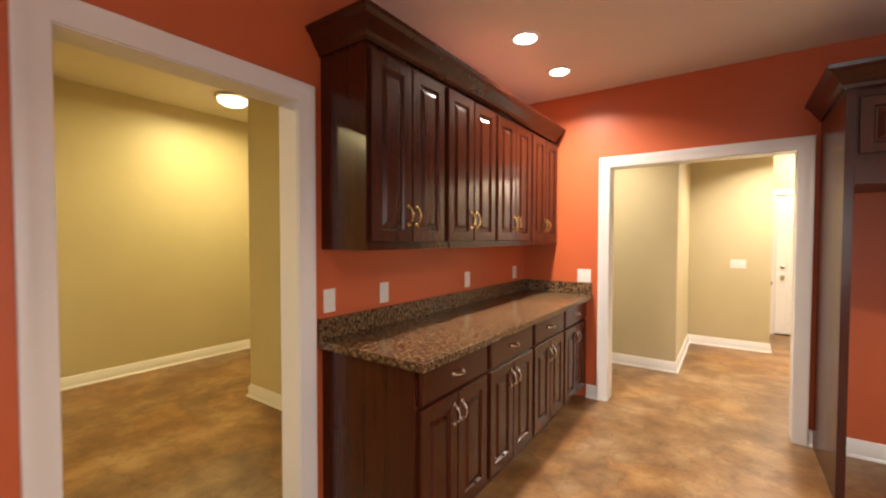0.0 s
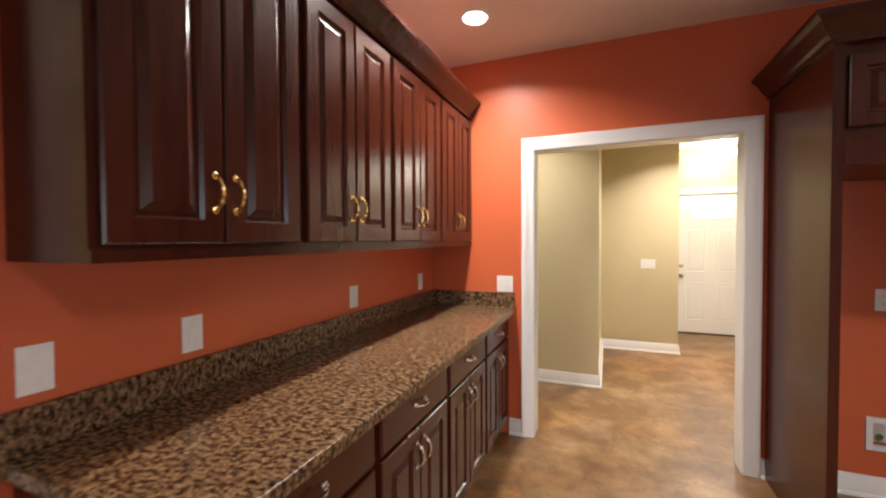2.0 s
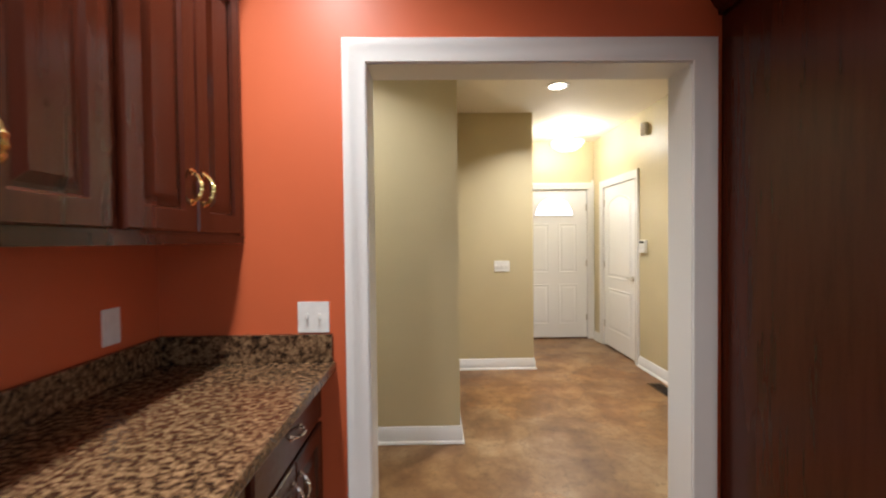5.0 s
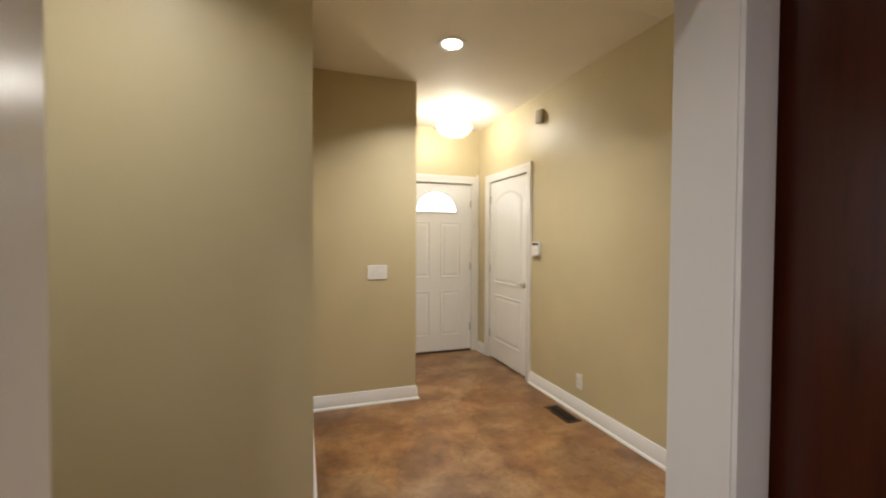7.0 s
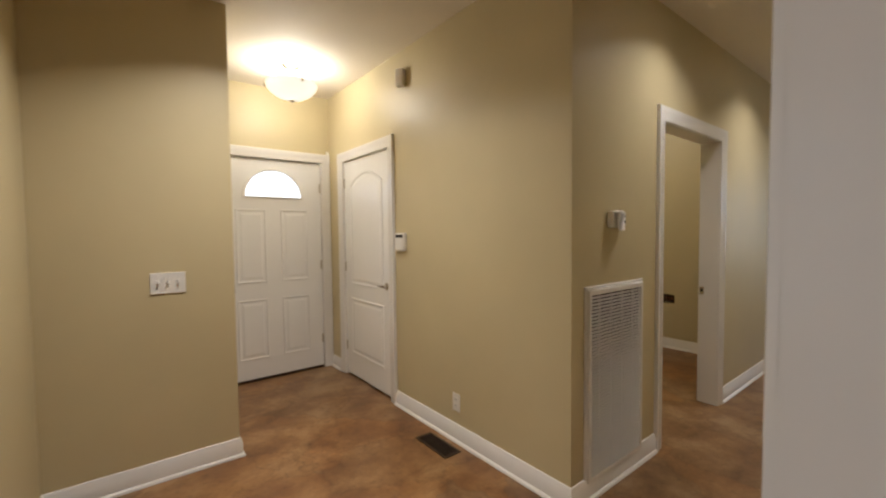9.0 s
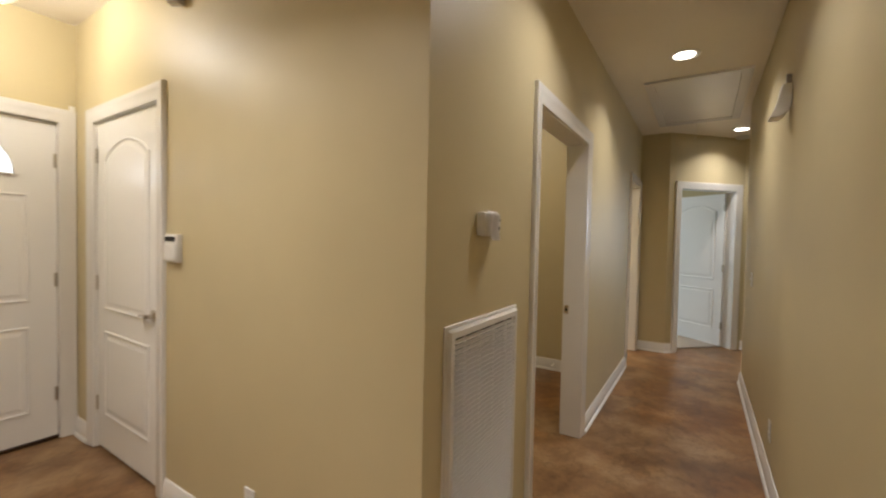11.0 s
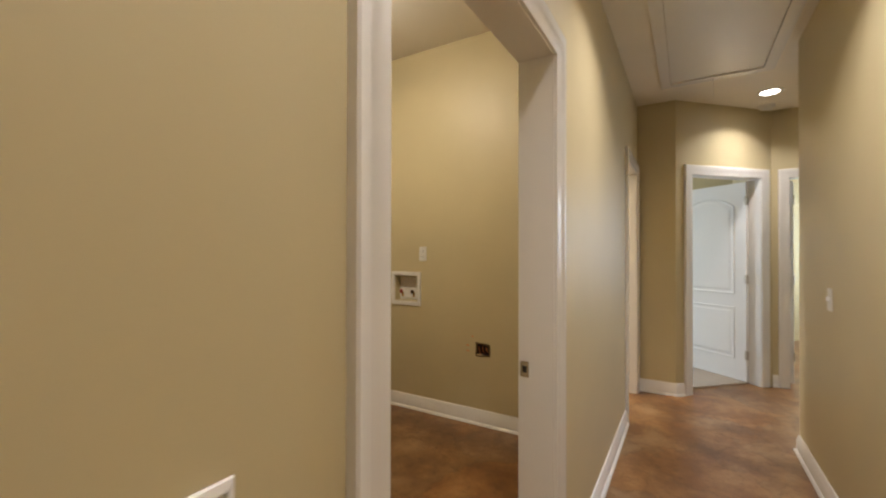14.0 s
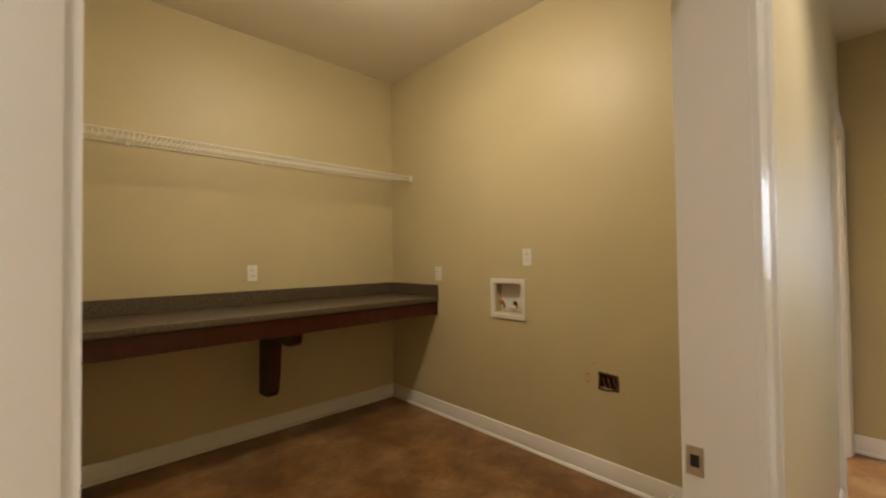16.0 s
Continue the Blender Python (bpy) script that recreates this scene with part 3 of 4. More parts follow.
CROWN = [(0, 2.268), (0.014, 2.268), (0.016, 2.288), (0.030, 2.300), (0.042, 2.320), (0.062, 2.352), (0.082, 2.366), (0.086, 2.385), (0, 2.385)]
crown = sweep([(WX + 0.31, WY - 0.004), (WX + 0.31, Y0 - 0.0), (WX + 0.003, Y0 - 0.0)][::-1], [(-a, b) for a, b in CROWN])
tagged(part("crown_moulding", crown, WOOD, None, "", False), "dark mahogany crown moulding on top of the wall cabinets", "moulding")

ct = thing("countertop", pose(0, 0, 0), "polished brown speckled granite countertop on the base cabinets", "countertop")
part("slab", box(WX + 0.003, -0.79, 1.838, WY - 0.003, 0.877, 0.914, 0.006), GRANITE, ct)
part("backsplash", box(WX + 0.003, WX + 0.025, 1.838, WY - 0.003, 0.9145, 1.016, 0.002), GRANITE, ct)
part("side_splash", box(WX + 0.026, -0.80, WY - 0.025, WY - 0.003, 0.9145, 1.016, 0.002), GRANITE, ct)

# refrigerator bay
bay = thing("refrigerator_enclosure", pose(0, 0, 0), "dark mahogany refrigerator enclosure with tall end panels and bridge cabinet", "cabinet")
PX, PF = 0.660, 3.545
part("end_panel", box(PX, PX + 0.02, PF + 0.02, WY - 0.002, 0.002, 2.192), WOOD, bay)
part("face_stile", box(PX, PX + 0.038, PF, PF + 0.019, 0.002, 2.192), WOOD, bay)
part("end_panel", box(1.600, 1.62, PF + 0.02, WY - 0.002, 0.002, 2.192), WOOD, bay)
part("face_stile", box(1.582, 1.62, PF, PF + 0.019, 0.002, 2.192), WOOD, bay)
part("bridge_cabinet", box(PX + 0.0205, 1.5995, PF + 0.021, WY - 0.002, 1.70, 2.192), WOOD, bay)
part("bottom_rail", box(PX + 0.039, 1.581, PF + 0.001, PF + 0.02, 1.69, 1.79), WOOD, bay)
bw = (1.582 - PX - 0.038 - 0.04) / 2
for i in range(2):
    d = part("door", panel_door(bw, 0.29, 0.02, 0.05), WOOD, bay)
    d.location = (PX + 0.055 + i * (bw + 0.006), PF + 0.0195, 1.845)
    p = part("handle", bar_pull(0.078, 0.026), BRASS, d, "ornate polished brass pull", True)
    p.location = (bw - 0.028 if i == 0 else 0.028, -0.020, 0.07)
bc = sweep([(1.62, WY - 0.003), (1.62, PF), (PX, PF), (PX, WY - 0.003)], [(a, b - 0.085) for a, b in CROWN])
part("crown", bc, WOOD, bay)


# ---------------------------------------------------------------- plates and fittings
def plate(kind, m, gangs=1, label="", name="wall_plate"):
    """Cover plate: x across, y = -depth towards the room, z up, centred. kind: outlet, switch, decora or blank."""
    w = 0.07 + 0.046 * (gangs - 1)
    t = thing(name, m, label, "outlet" if kind == "outlet" else "switch" if kind in ("switch", "decora") else "wall plate")
    part("cover", box(-w / 2, w / 2, -0.006, 0, -0.0575, 0.0575, 0.0022), PLASTIC, t)
    for g in range(gangs):
        cx = (g - (gangs - 1) / 2) * 0.046
        if kind == "outlet":
            for s in (-1, 1):
                o = part("socket", box(cx - 0.016, cx + 0.016, -0.0085, -0.006, s * 0.020 - 0.0135, s * 0.020 + 0.0135, 0.001), PLASTIC, t)
                sl = bmesh.new()
                # slots are thin black blocks on the socket, their shade put in as colour
                add_box(sl, cx - 0.008, cx - 0.0055, -0.0088, -0.0083, s * 0.020 - 0.005, s * 0.020 + 0.005)
                add_box(sl, cx + 0.0055, cx + 0.008, -0.0088, -0.0083, s * 0.020 - 0.005, s * 0.020 + 0.005)
                part("slot", sl, BLACK, o)
        elif kind == "switch":
            s = part("toggle", box(cx - 0.0045, cx + 0.0045, -0.018, -0.006, -0.004, 0.014, 0.0015), PLASTIC, t)
        elif kind == "decora":
            part("rocker", box(cx - 0.0165, cx + 0.0165, -0.0095, -0.006, -0.033, 0.033, 0.0015), PLASTIC, t)
    return t


FACE_E = lambda x, y, z: pose(x, y, z, 0, 0, 90)      # on a wall that faces +x
FACE_S = lambda x, y, z: pose(x, y, z, 0, 0, 0)       # faces -y
FACE_N = lambda x, y, z: pose(x, y, z, 0, 0, 180)     # faces +y
FACE_W = lambda x, y, z: pose(x, y, z, 0, 0, -90)     # faces -x
plate("blank", FACE_E(WX, 1.912, 1.098), 1, "white plastic cover plate above the granite backsplash")
for y in (2.303, 3.208, 4.032):
    plate("decora", FACE_E(WX, y, 1.097), 1, "white plastic flush wall plate above the granite backsplash", "wall_plate")
plate("switch", FACE_S(-0.871, WY, 1.078), 2, "white double light switch beside the wide doorway", "light_switch")
plate("outlet", FACE_S(1.165, WY, 1.065), 1, "white wall outlet inside the refrigerator bay", "wall_outlet")
plate("switch", FACE_S(0.271, 6.985, 1.085), 3, "white triple light switch on the cream wall", "light_switch")
plate("outlet", FACE_W(EX, 6.285, 0.255), 1, "white wall outlet above the baseboard", "wall_outlet")
plate("outlet", FACE_N(3.68, SY, 0.30), 1, "white wall outlet low on the hall wall", "wall_outlet")
plate("switch", FACE_N(4.96, SY, 1.06), 1, "white light switch on the hall wall", "light_switch")
plate("outlet", FACE_W(4.945, 6.89, 1.283), 1, "white wall outlet above the washer valve box", "wall_outlet")
plate("outlet", FACE_W(4.945, 7.775, 1.155), 1, "white wall outlet above the laundry counter", "wall_outlet")
plate("outlet", FACE_S(3.68, 8.42, 1.19), 1, "white wall outlet above the laundry counter", "wall_outlet")


def recessed_box(m, w, h, label, name, tap):
    b = thing(name, m, label, "utility box")
    bm = bmesh.new()
    f = 0.03

    def ring(i, y):
        return [Vector((-w / 2 + i, y, -h / 2 + i)), Vector((w / 2 - i, y, -h / 2 + i)), Vector((w / 2 - i, y, h / 2 - i)), Vector((-w / 2 + i, y, h / 2 - i))]
    loops(bm, [ring(0, 0), ring(0.002, -0.010), ring(f, -0.010), ring(f + 0.004, -0.004), ring(f + 0.006, 0.066)])
    part("frame", bm, PLASTIC, b)
    for s in (-1, 1):
        v = tube([(s * w * 0.19, 0.030, -h * 0.26), (s * w * 0.19, 0.030, -h * 0.14), (s * w * 0.19, 0.012, -h * 0.10)], 0.011, 8)
        vob = part("valve", v, BRASS, b, "small brass valve", True)
        kn = lathe([(0.016, 0), (0.018, 0.006), (0.010, 0.012)], 10, Matrix.Translation((s * w * 0.19, 0.012, -h * 0.10)) @ pose(0, 0, 0, 90))
        part("knob", kn, plain("tap_knob", tap, 0.4) if s < 0 else BRONZE, vob, "", True)
    part("drain", lathe([(0.024, 0), (0.026, 0.008), (0.016, 0.010)], 14, Matrix.Translation((0, 0.032, -h * 0.27))), PLASTIC, b, "", True)
    return b


recessed_box(FACE_W(4.945, 7.06, 0.993), 0.30, 0.28, "white plastic washing machine valve box in the wall", "washer_valve_box", (0.35, 0.05, 0.04))
recessed_box(FACE_S(1.20, WY, 0.345), 0.20, 0.18, "white plastic icemaker water box in the wall", "icemaker_box", (0.08, 0.16, 0.05))

# torn electrical opening in the laundry wall
hole = thing("electrical_opening", FACE_W(4.945, 6.35, 0.565), "rough unfinished electrical box opening with bare wire ends", "electrical box")
bm = bmesh.new()
rng = random.Random(4)
edge = [(-0.06, -0.05), (-0.02, -0.055), (0.03, -0.05), (0.058, -0.052), (0.062, 0.0), (0.058, 0.046), (0.02, 0.05), (-0.03, 0.046), (-0.062, 0.05), (-0.06, 0.0)]
edge = [(a + rng.uniform(-0.004, 0.004), b + rng.uniform(-0.004, 0.004)) for a, b in edge]
rim_out = [bm.verts.new((a, -0.0015, b)) for a, b in edge]
rim_in = [bm.verts.new((a * 0.80, -0.002, b * 0.78)) for a, b in edge]
rim_back = [bm.verts.new((a * 0.80, 0.012, b * 0.78)) for a, b in edge]
for r0, r1 in ((rim_out, rim_in), (rim_in, rim_back)):
    for k in range(len(edge)):
        bm.faces.new((r0[k], r0[(k + 1) % len(edge)], r1[(k + 1) % len(edge)], r1[k]))
part("torn_edge", bm, plain("torn_drywall", (0.10, 0.065, 0.035), 0.9, 0.2), hole, "ragged brown drywall edge")
# open-fronted lining in one dark brown
bm = bmesh.new()
loops(bm, [[Vector((a, d, b)) for a, b in ((-0.049, -0.039), (0.049, -0.039), (0.049, 0.039), (-0.049, 0.039))] for d in (0.006, 0.07)])
part("cavity", bm, plain("dark_box", (0.035, 0.022, 0.014), 0.7), hole)
for k in range(3):
    a = -0.03 + 0.03 * k
    part("wire", tube([(a, -0.002, 0.02), (a + 0.01, -0.016, 0.0), (a + 0.02, -0.014, -0.03 + 0.01 * k)], 0.0028, 6), COPPER, hole, "bare copper wire", True)
for dx, dz, w in ((-0.085, 0.092, 0.008), (-0.125, 0.022, 0.012), (-0.125, -0.022, 0.012)):
    part("screw_hole", box(dx - w, dx + w, -0.0025, -0.0005, dz - 0.005, dz + 0.005), COPPER, hole, "rusty mark")

# laundry counter, bracket and wire shelf
lc = thing("laundry_counter", pose(0, 0, 0), "wall-hung grey-brown laminate counter with a mahogany apron", "countertop")
CF = 7.775
part("top", box(2.452, 4.943, CF, 8.418, 0.925, 0.962, 0.008), LAMINATE, lc)
part("backsplash", box(2.452, 4.943, 8.398, 8.418, 0.9625, 1.062, 0.004), LAMINATE, lc)
part("side_splash", box(4.923, 4.943, CF + 0.004, 8.397, 0.9625, 1.062, 0.004), LAMINATE, lc)
part("apron", box(2.452, 4.943, CF + 0.015, CF + 0.034, 0.815, 0.9245), WOOD, lc)
br = thing("shelf_bracket", pose(3.76, 8.419, 0, 0, 0, 0), "dark wooden scrolled bracket under the laundry counter", "bracket")
prof = [(0, 0.924), (-0.60, 0.924), (-0.605, 0.80), (-0.59, 0.75), (-0.55, 0.727), (-0.48, 0.722), (-0.40, 0.735), (-0.32, 0.73), (-0.27, 0.69), (-0.25, 0.60), (-0.24, 0.48), (-0.215, 0.36), (-0.17, 0.315), (-0.10, 0.305), (0, 0.305)]
bm = bmesh.new()
a = [bm.verts.new((-0.032, y, z)) for y, z in prof]
b = [bm.verts.new((0.032, y, z)) for y, z in prof]
for i in range(len(prof)):
    j = (i + 1) % len(prof)
    bm.faces.new((a[i], a[j], b[j], b[i]))
bm.faces.new(a)
bm.faces.new(b[::-1])
part("body", bm, WOOD, br)

ws = thing("wire_shelf", pose(0, 0, 0), "white vinyl-coated wire shelf on the laundry wall", "shelf")
SZ = 2.01
for y, z in ((8.41, SZ), (8.11, SZ), (8.11, SZ - 0.032), (8.26, SZ - 0.006)):
    part("rail", tube([(2.455, y, z), (4.93, y, z)], 0.0034, 6), CHROMEWIRE, ws)
bm = bmesh.new()
x = 2.47
while x < 4.93:
    tube([(x, 8.41, SZ + 0.004), (x, 8.11, SZ + 0.004), (x, 8.108, SZ - 0.032)], 0.0016, 4, bm)
    x += 0.0254
tagged(part("deck_mesh", bm, CHROMEWIRE, ws), "", "", "", "stuff")
part("end_bracket", box(4.925, 4.944, 8.095, 8.13, SZ - 0.05, SZ + 0.012, 0.003), PLASTIC, ws)
for x in (2.95, 3.75):
    part("wall_clip", box(x - 0.008, x + 0.008, 8.405, 8.419, SZ - 0.015, SZ + 0.012, 0.002), PLASTIC, ws)
    part("hook", tube([(x, 8.112, SZ - 0.03), (x, 8.112, SZ - 0.075)], 0.003, 6), CHROMEWIRE, ws)


# ---------------------------------------------------------------- doors
def moulding(bm, pts_of, depth):
    """Stuck panel moulding: a shallow groove ring and a raised field, standing on the slab face at y = -depth."""
    def ring(i, up):
        return [Vector((px, -depth - up, pz)) for px, pz in pts_of(i)]
    loops(bm, [ring(0, -0.001), ring(0.002, 0.006), ring(0.010, 0.007), ring(0.020, 0.0015), ring(0.034, 0.0015), ring(0.052, 0.0055), ring(0.056, 0.0055)])


def panel_slab(w, h, panels, t=0.035):
    bm = bmesh.new()
    add_box(bm, 0, w, -t, 0, 0.008, h)
    for x0, x1, z0, z1, arch in panels:
        moulding(bm, lambda i: outline(x0 + i, x1 - i, z0 + i, z1 - i, arch * (1 - i / (x1 - x0)) if arch else 0), t)
    return bm


def hinge(parent, x, y, z, m=HINGE):
    bm = tube([(x, y, z - 0.045), (x, y, z + 0.045)], 0.0065, 8)
    add_box(bm, x - 0.018, x + 0.018, y + 0.002, y + 0.005, z - 0.044, z + 0.044)
    return part("hinge", bm, m, parent, "", False)


def knob(parent, x, y, z, material, lever=0):
    rose = lathe([(0.032, 0), (0.032, 0.006), (0.014, 0.010), (0.011, 0.035)], 20, Matrix.Translation((x, y, z)) @ pose(0, 0, 0, 90))
    k = part("door_handle", rose, material, parent, "", True)
    if lever:
        part("lever", tube([(x, y - 0.038, z), (x + lever * 0.04, y - 0.042, z + 0.002), (x + lever * 0.085, y - 0.036, z - 0.004)], [0.011, 0.009, 0.006], 10), material, k, "", True)
    else:
        part("grip", lathe([(0.011, 0.03), (0.024, 0.036), (0.028, 0.048), (0.022, 0.060), (0.006, 0.064)], 20, Matrix.Translation((x, y, z)) @ pose(0, 0, 0, 90)), material, k, "", True)
    return k


# front door with a fanlight
fw, fh = 0.903, 2.020
fd = thing("door_1", pose(0.740, 8.315, 0.012), "white six-panel front door with a half-round fanlight, closed", "door")
fd["kind"] = "structure"
t = 0.044
cx, fz, fr = 0.458, 1.680, 0.272
bm = bmesh.new()
add_box(bm, 0, fw, -t, 0, 0.008, fz)
n = 20
arc = [(cx + fr * math.cos(math.pi * i / n), fz + fr * 0.96 * math.sin(math.pi * i / n)) for i in range(n + 1)]
outer = []
for i in range(n + 1):
    px, pz = arc[i]
    if i < n / 4:
        outer.append((fw, fz + (fh - fz) * i / (n / 4)))
    elif i <= 3 * n / 4:
        outer.append((fw * (1 - (i - n / 4) / (n / 2)), fh))
    else:
        outer.append((0, fh - (fh - fz) * (i - 3 * n / 4) / (n / 4)))
for y in (-t, 0):
    va = [bm.verts.new((px, y, pz)) for px, pz in arc]
    vo = [bm.verts.new((px, y, pz)) for px, pz in outer]
    for i in range(n):
        bm.faces.new((va[i], va[i + 1], vo[i + 1], vo[i]))
    if y == -t:
        fa, fo = va, vo
    else:
        for i in range(n):
            bm.faces.new((fa[i], fa[i + 1], va[i + 1], va[i]))
            bm.faces.new((fo[i], fo[i + 1], vo[i + 1], vo[i]))
for x0, x1 in ((0.125, 0.385), (0.515, 0.775)):
    for z0, z1 in ((0.185, 0.735), (0.890, 1.560)):
        moulding(bm, lambda i: outline(x0 + i, x1 - i, z0 + i, z1 - i), t)
slab = part("slab", bm, DOORWHITE, fd)
rim = bmesh.new()
prev = None
ring_pts = [(px, pz) for px, pz in arc] + [(cx - fr, fz - 0.012), (cx + fr, fz - 0.012)]
rings = []
for s, up in ((1.0, 0.0), (1.0, 0.012), (0.93, 0.012), (0.90, 0.002)):
    rings.append([Vector((cx + (px - cx) * s, -t - up, fz + 0.01 + (pz - fz - 0.01) * s)) for px, pz in ring_pts])
vs = [[rim.verts.new(p) for p in r] for r in rings]
for r0, r1 in zip(vs, vs[1:]):
    for j in range(len(r0)):
        rim.faces.new((r0[j], r0[(j + 1) % len(r0)], r1[(j + 1) % len(r0)], r1[j]))
part("fanlight_frame", rim, DOORWHITE, fd)
gm, gn, gl, gb = mat("clear_glass")
gb.inputs["Transmission Weight"].default_value, gb.inputs["Roughness"].default_value, gb.inputs["IOR"].default_value = 1.0, 0.25, 1.45
pane = bmesh.new()
pv = [pane.verts.new((px, -t * 0.5, pz)) for px, pz in arc]
pane.faces.new(pv)
pn = part("pane", pane, gm, fd)
pn.visible_shadow = False
knob(fd, 0.075, -t, 0.835, NICKEL)
part("deadbolt", lathe([(0.030, 0), (0.030, 0.008), (0.020, 0.016), (0.008, 0.020)], 20, Matrix.Translation((0.075, -t, 0.985)) @ pose(0, 0, 0, 90)), NICKEL, fd, "", True)
for z in (0.28, 1.02, 1.78):
    hinge(fd, fw + 0.003, -t - 0.004, z)
structure("threshold", box(0.735, 1.645, 8.255, 8.40, 0.001, 0.018, 0.003), BRONZE, "dark bronze threshold under the front door", "threshold")
structure("door_chain_guard", box(0.665, 0.70, 8.215, 8.2265, 0.735, 0.775, 0.003), NICKEL, "small metal strike on the door casing", "strike plate")


def two_panel_door(name, m, w, h, label, hinge_right=True, lever=0, handle=True):
    d = thing(name, m, label, "door")
    d["kind"] = "structure"
    s = panel_slab(w, h, [(0.115, w - 0.115, 0.215, 0.735, 0), (0.115, w - 0.115, 0.865, h - 0.125, 0.10)])
    part("slab", s, DOORWHITE, d)
    hx = w + 0.004 if hinge_right else -0.004
    for z in (0.27, 1.02, 1.80):
        hinge(d, hx, -0.038, z)
    if handle:
        kx = 0.065 if hinge_right else w - 0.065
        knob(d, kx, -0.035, 0.90, NICKEL, lever)
    return d


two_panel_door("door_2", FACE_W(EX + 0.045, 7.922, 0.012), 0.824, 1.994, "white arched two-panel closet door with a lever, closed", False, -1)
hx, hy = DIAG_A.x + diag_u.x * 0.980 - diag_n.x * 0.112, DIAG_A.y + diag_u.y * 0.980 - diag_n.y * 0.112
two_panel_door("door_3", pose(hx, hy, 0.012, 0, 0, 52) @ pose(0, 0, 0, 0, 0, 180) @ Matrix.Translation((-0.80, 0, 0)), 0.795, 1.985, "white arched two-panel door standing open", True, 0, True)
two_panel_door("door_4", pose(6.268, NY + 0.135, 0.012, 0, 0, 90), 0.66, 1.993, "white arched two-panel door swung wide open", False, 0, True)
two_panel_door("door_5", pose(7.34, 4.175, 0.012, 0, 0, 5), 0.76, 1.985, "white two-panel door standing open", False, 0, True)


def strike(m, label):
    s = thing("strike_plate", m, label, "strike plate")
    part("plate", box(-0.016, 0.016, -0.0025, 0, -0.029, 0.029, 0.001), NICKEL, s)
    # no real hole: a black block gives its dark inside
    part("bolt_hole", box(-0.008, 0.008, -0.0032, -0.0026, -0.012, 0.012), BLACK, s)
    return s


strike(FACE_W(3.592, 5.541, 0.875), "metal strike plate in the laundry door jamb")
stop = thing("door_stop", pose(4.915, 6.02, 0.07, 0, -90, 0), "white spring door stop on the baseboard", "door stop")
part("spring", lathe([(0.012, 0), (0.012, 0.008), (0.006, 0.012), (0.006, 0.06)], 12), CHROMEWIRE, stop, "", True)
part("tip", lathe([(0.009, 0.06), (0.010, 0.064), (0.009, 0.078), (0.004, 0.08)], 12), PLASTIC, stop, "", True)

# ---------------------------------------------------------------- lamps
def downlight(x, y, label="white recessed ceiling downlight, lit"):
    d = thing("downlight", pose(x, y, H), label, "ceiling light", "recessed ceiling lights")
    part("trim_ring", lathe([(0.068, -0.003), (0.074, -0.008), (0.096, -0.006), (0.098, -0.001), (0.068, -0.001)], 36), PLASTIC, d, "", True)
    part("lens", lathe([(0.067, -0.001), (0.067, -0.005), (0.03, -0.0065), (0.005, -0.007)], 30), CAN_GLOW, d, "glowing lens", True)
    return d


# the unseen fill cans get the same fitting as the others
for x, y in RED_CANS + [FOYER_CAN] + HALL_CANS:
    downlight(x, y)

pl = thing("semi_flush_lamp", pose(*PENDANT, H), "semi-flush ceiling lamp with an alabaster glass bowl, lit", "ceiling light")
part("canopy", lathe([(0.066, -0.001), (0.068, -0.010), (0.055, -0.022), (0.02, -0.030), (0.011, -0.034)], 28), NICKEL, pl, "satin nickel canopy", True)
part("stem", tube([(0, 0, -0.03), (0, 0, -0.275)], 0.008, 10), NICKEL, pl, "", True)
bowl = lathe([(0.192, -0.155), (0.187, -0.178), (0.155, -0.220), (0.105, -0.251), (0.04, -0.266), (0.006, -0.268), (0.006, -0.264), (0.04, -0.261), (0.102, -0.246), (0.150, -0.216), (0.182, -0.176), (0.187, -0.155)], 40)
bw_ob = part("bowl", bowl, BOWL_GLOW, pl, "glowing alabaster glass", True)
bw_ob.visible_shadow = False
part("finial", lathe([(0.006, -0.262), (0.020, -0.272), (0.022, -0.282), (0.012, -0.292), (0.003, -0.296)], 16), NICKEL, pl, "", True)
for k in range(3):
    a = math.radians(35 + 120 * k)
    part("rim_clip", box(-0.012, 0.012, -0.010, 0.010, -0.012, 0.012, 0.003), NICKEL, pl).matrix_local = Matrix.Translation((0.196 * math.cos(a), 0.196 * math.sin(a), -0.170)) @ pose(0, 0, 0, 0, 0, math.degrees(a))


def flush_lamp(x, y, h, label):
    f = thing("flush_lamp", pose(x, y, h), label, "ceiling light")
    part("pan", lathe([(0.165, -0.001), (0.170, -0.020), (0.160, -0.036), (0.148, -0.036)], 36), NICKEL, f, "satin nickel ring", True)
    g = part("glass", lathe([(0.148, -0.030), (0.140, -0.060), (0.105, -0.090), (0.05, -0.106), (0.004, -0.108)], 36), BOWL_GLOW, f, "glowing frosted glass", True)
    g.visible_shadow = False
    return f


# second fitting belongs to the added lamp, out of view
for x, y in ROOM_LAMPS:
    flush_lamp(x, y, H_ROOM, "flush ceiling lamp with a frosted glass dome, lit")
flush_lamp(*BATH_LAMP, H, "flush ceiling lamp with a frosted glass dome, lit")
flush_lamp(*LAUNDRY_LAMP, H_LAUNDRY, "flush ceiling lamp with a frosted glass dome, lit")

# ---------------------------------------------------------------- hall fittings
gr = thing("return_air_grille", FACE_S(0, NY, 0), "white slatted metal return air grille low on the wall", "air grille")
GX0, GX1, GZ0, GZ1 = 1.850, 2.405, 0.085, 1.060


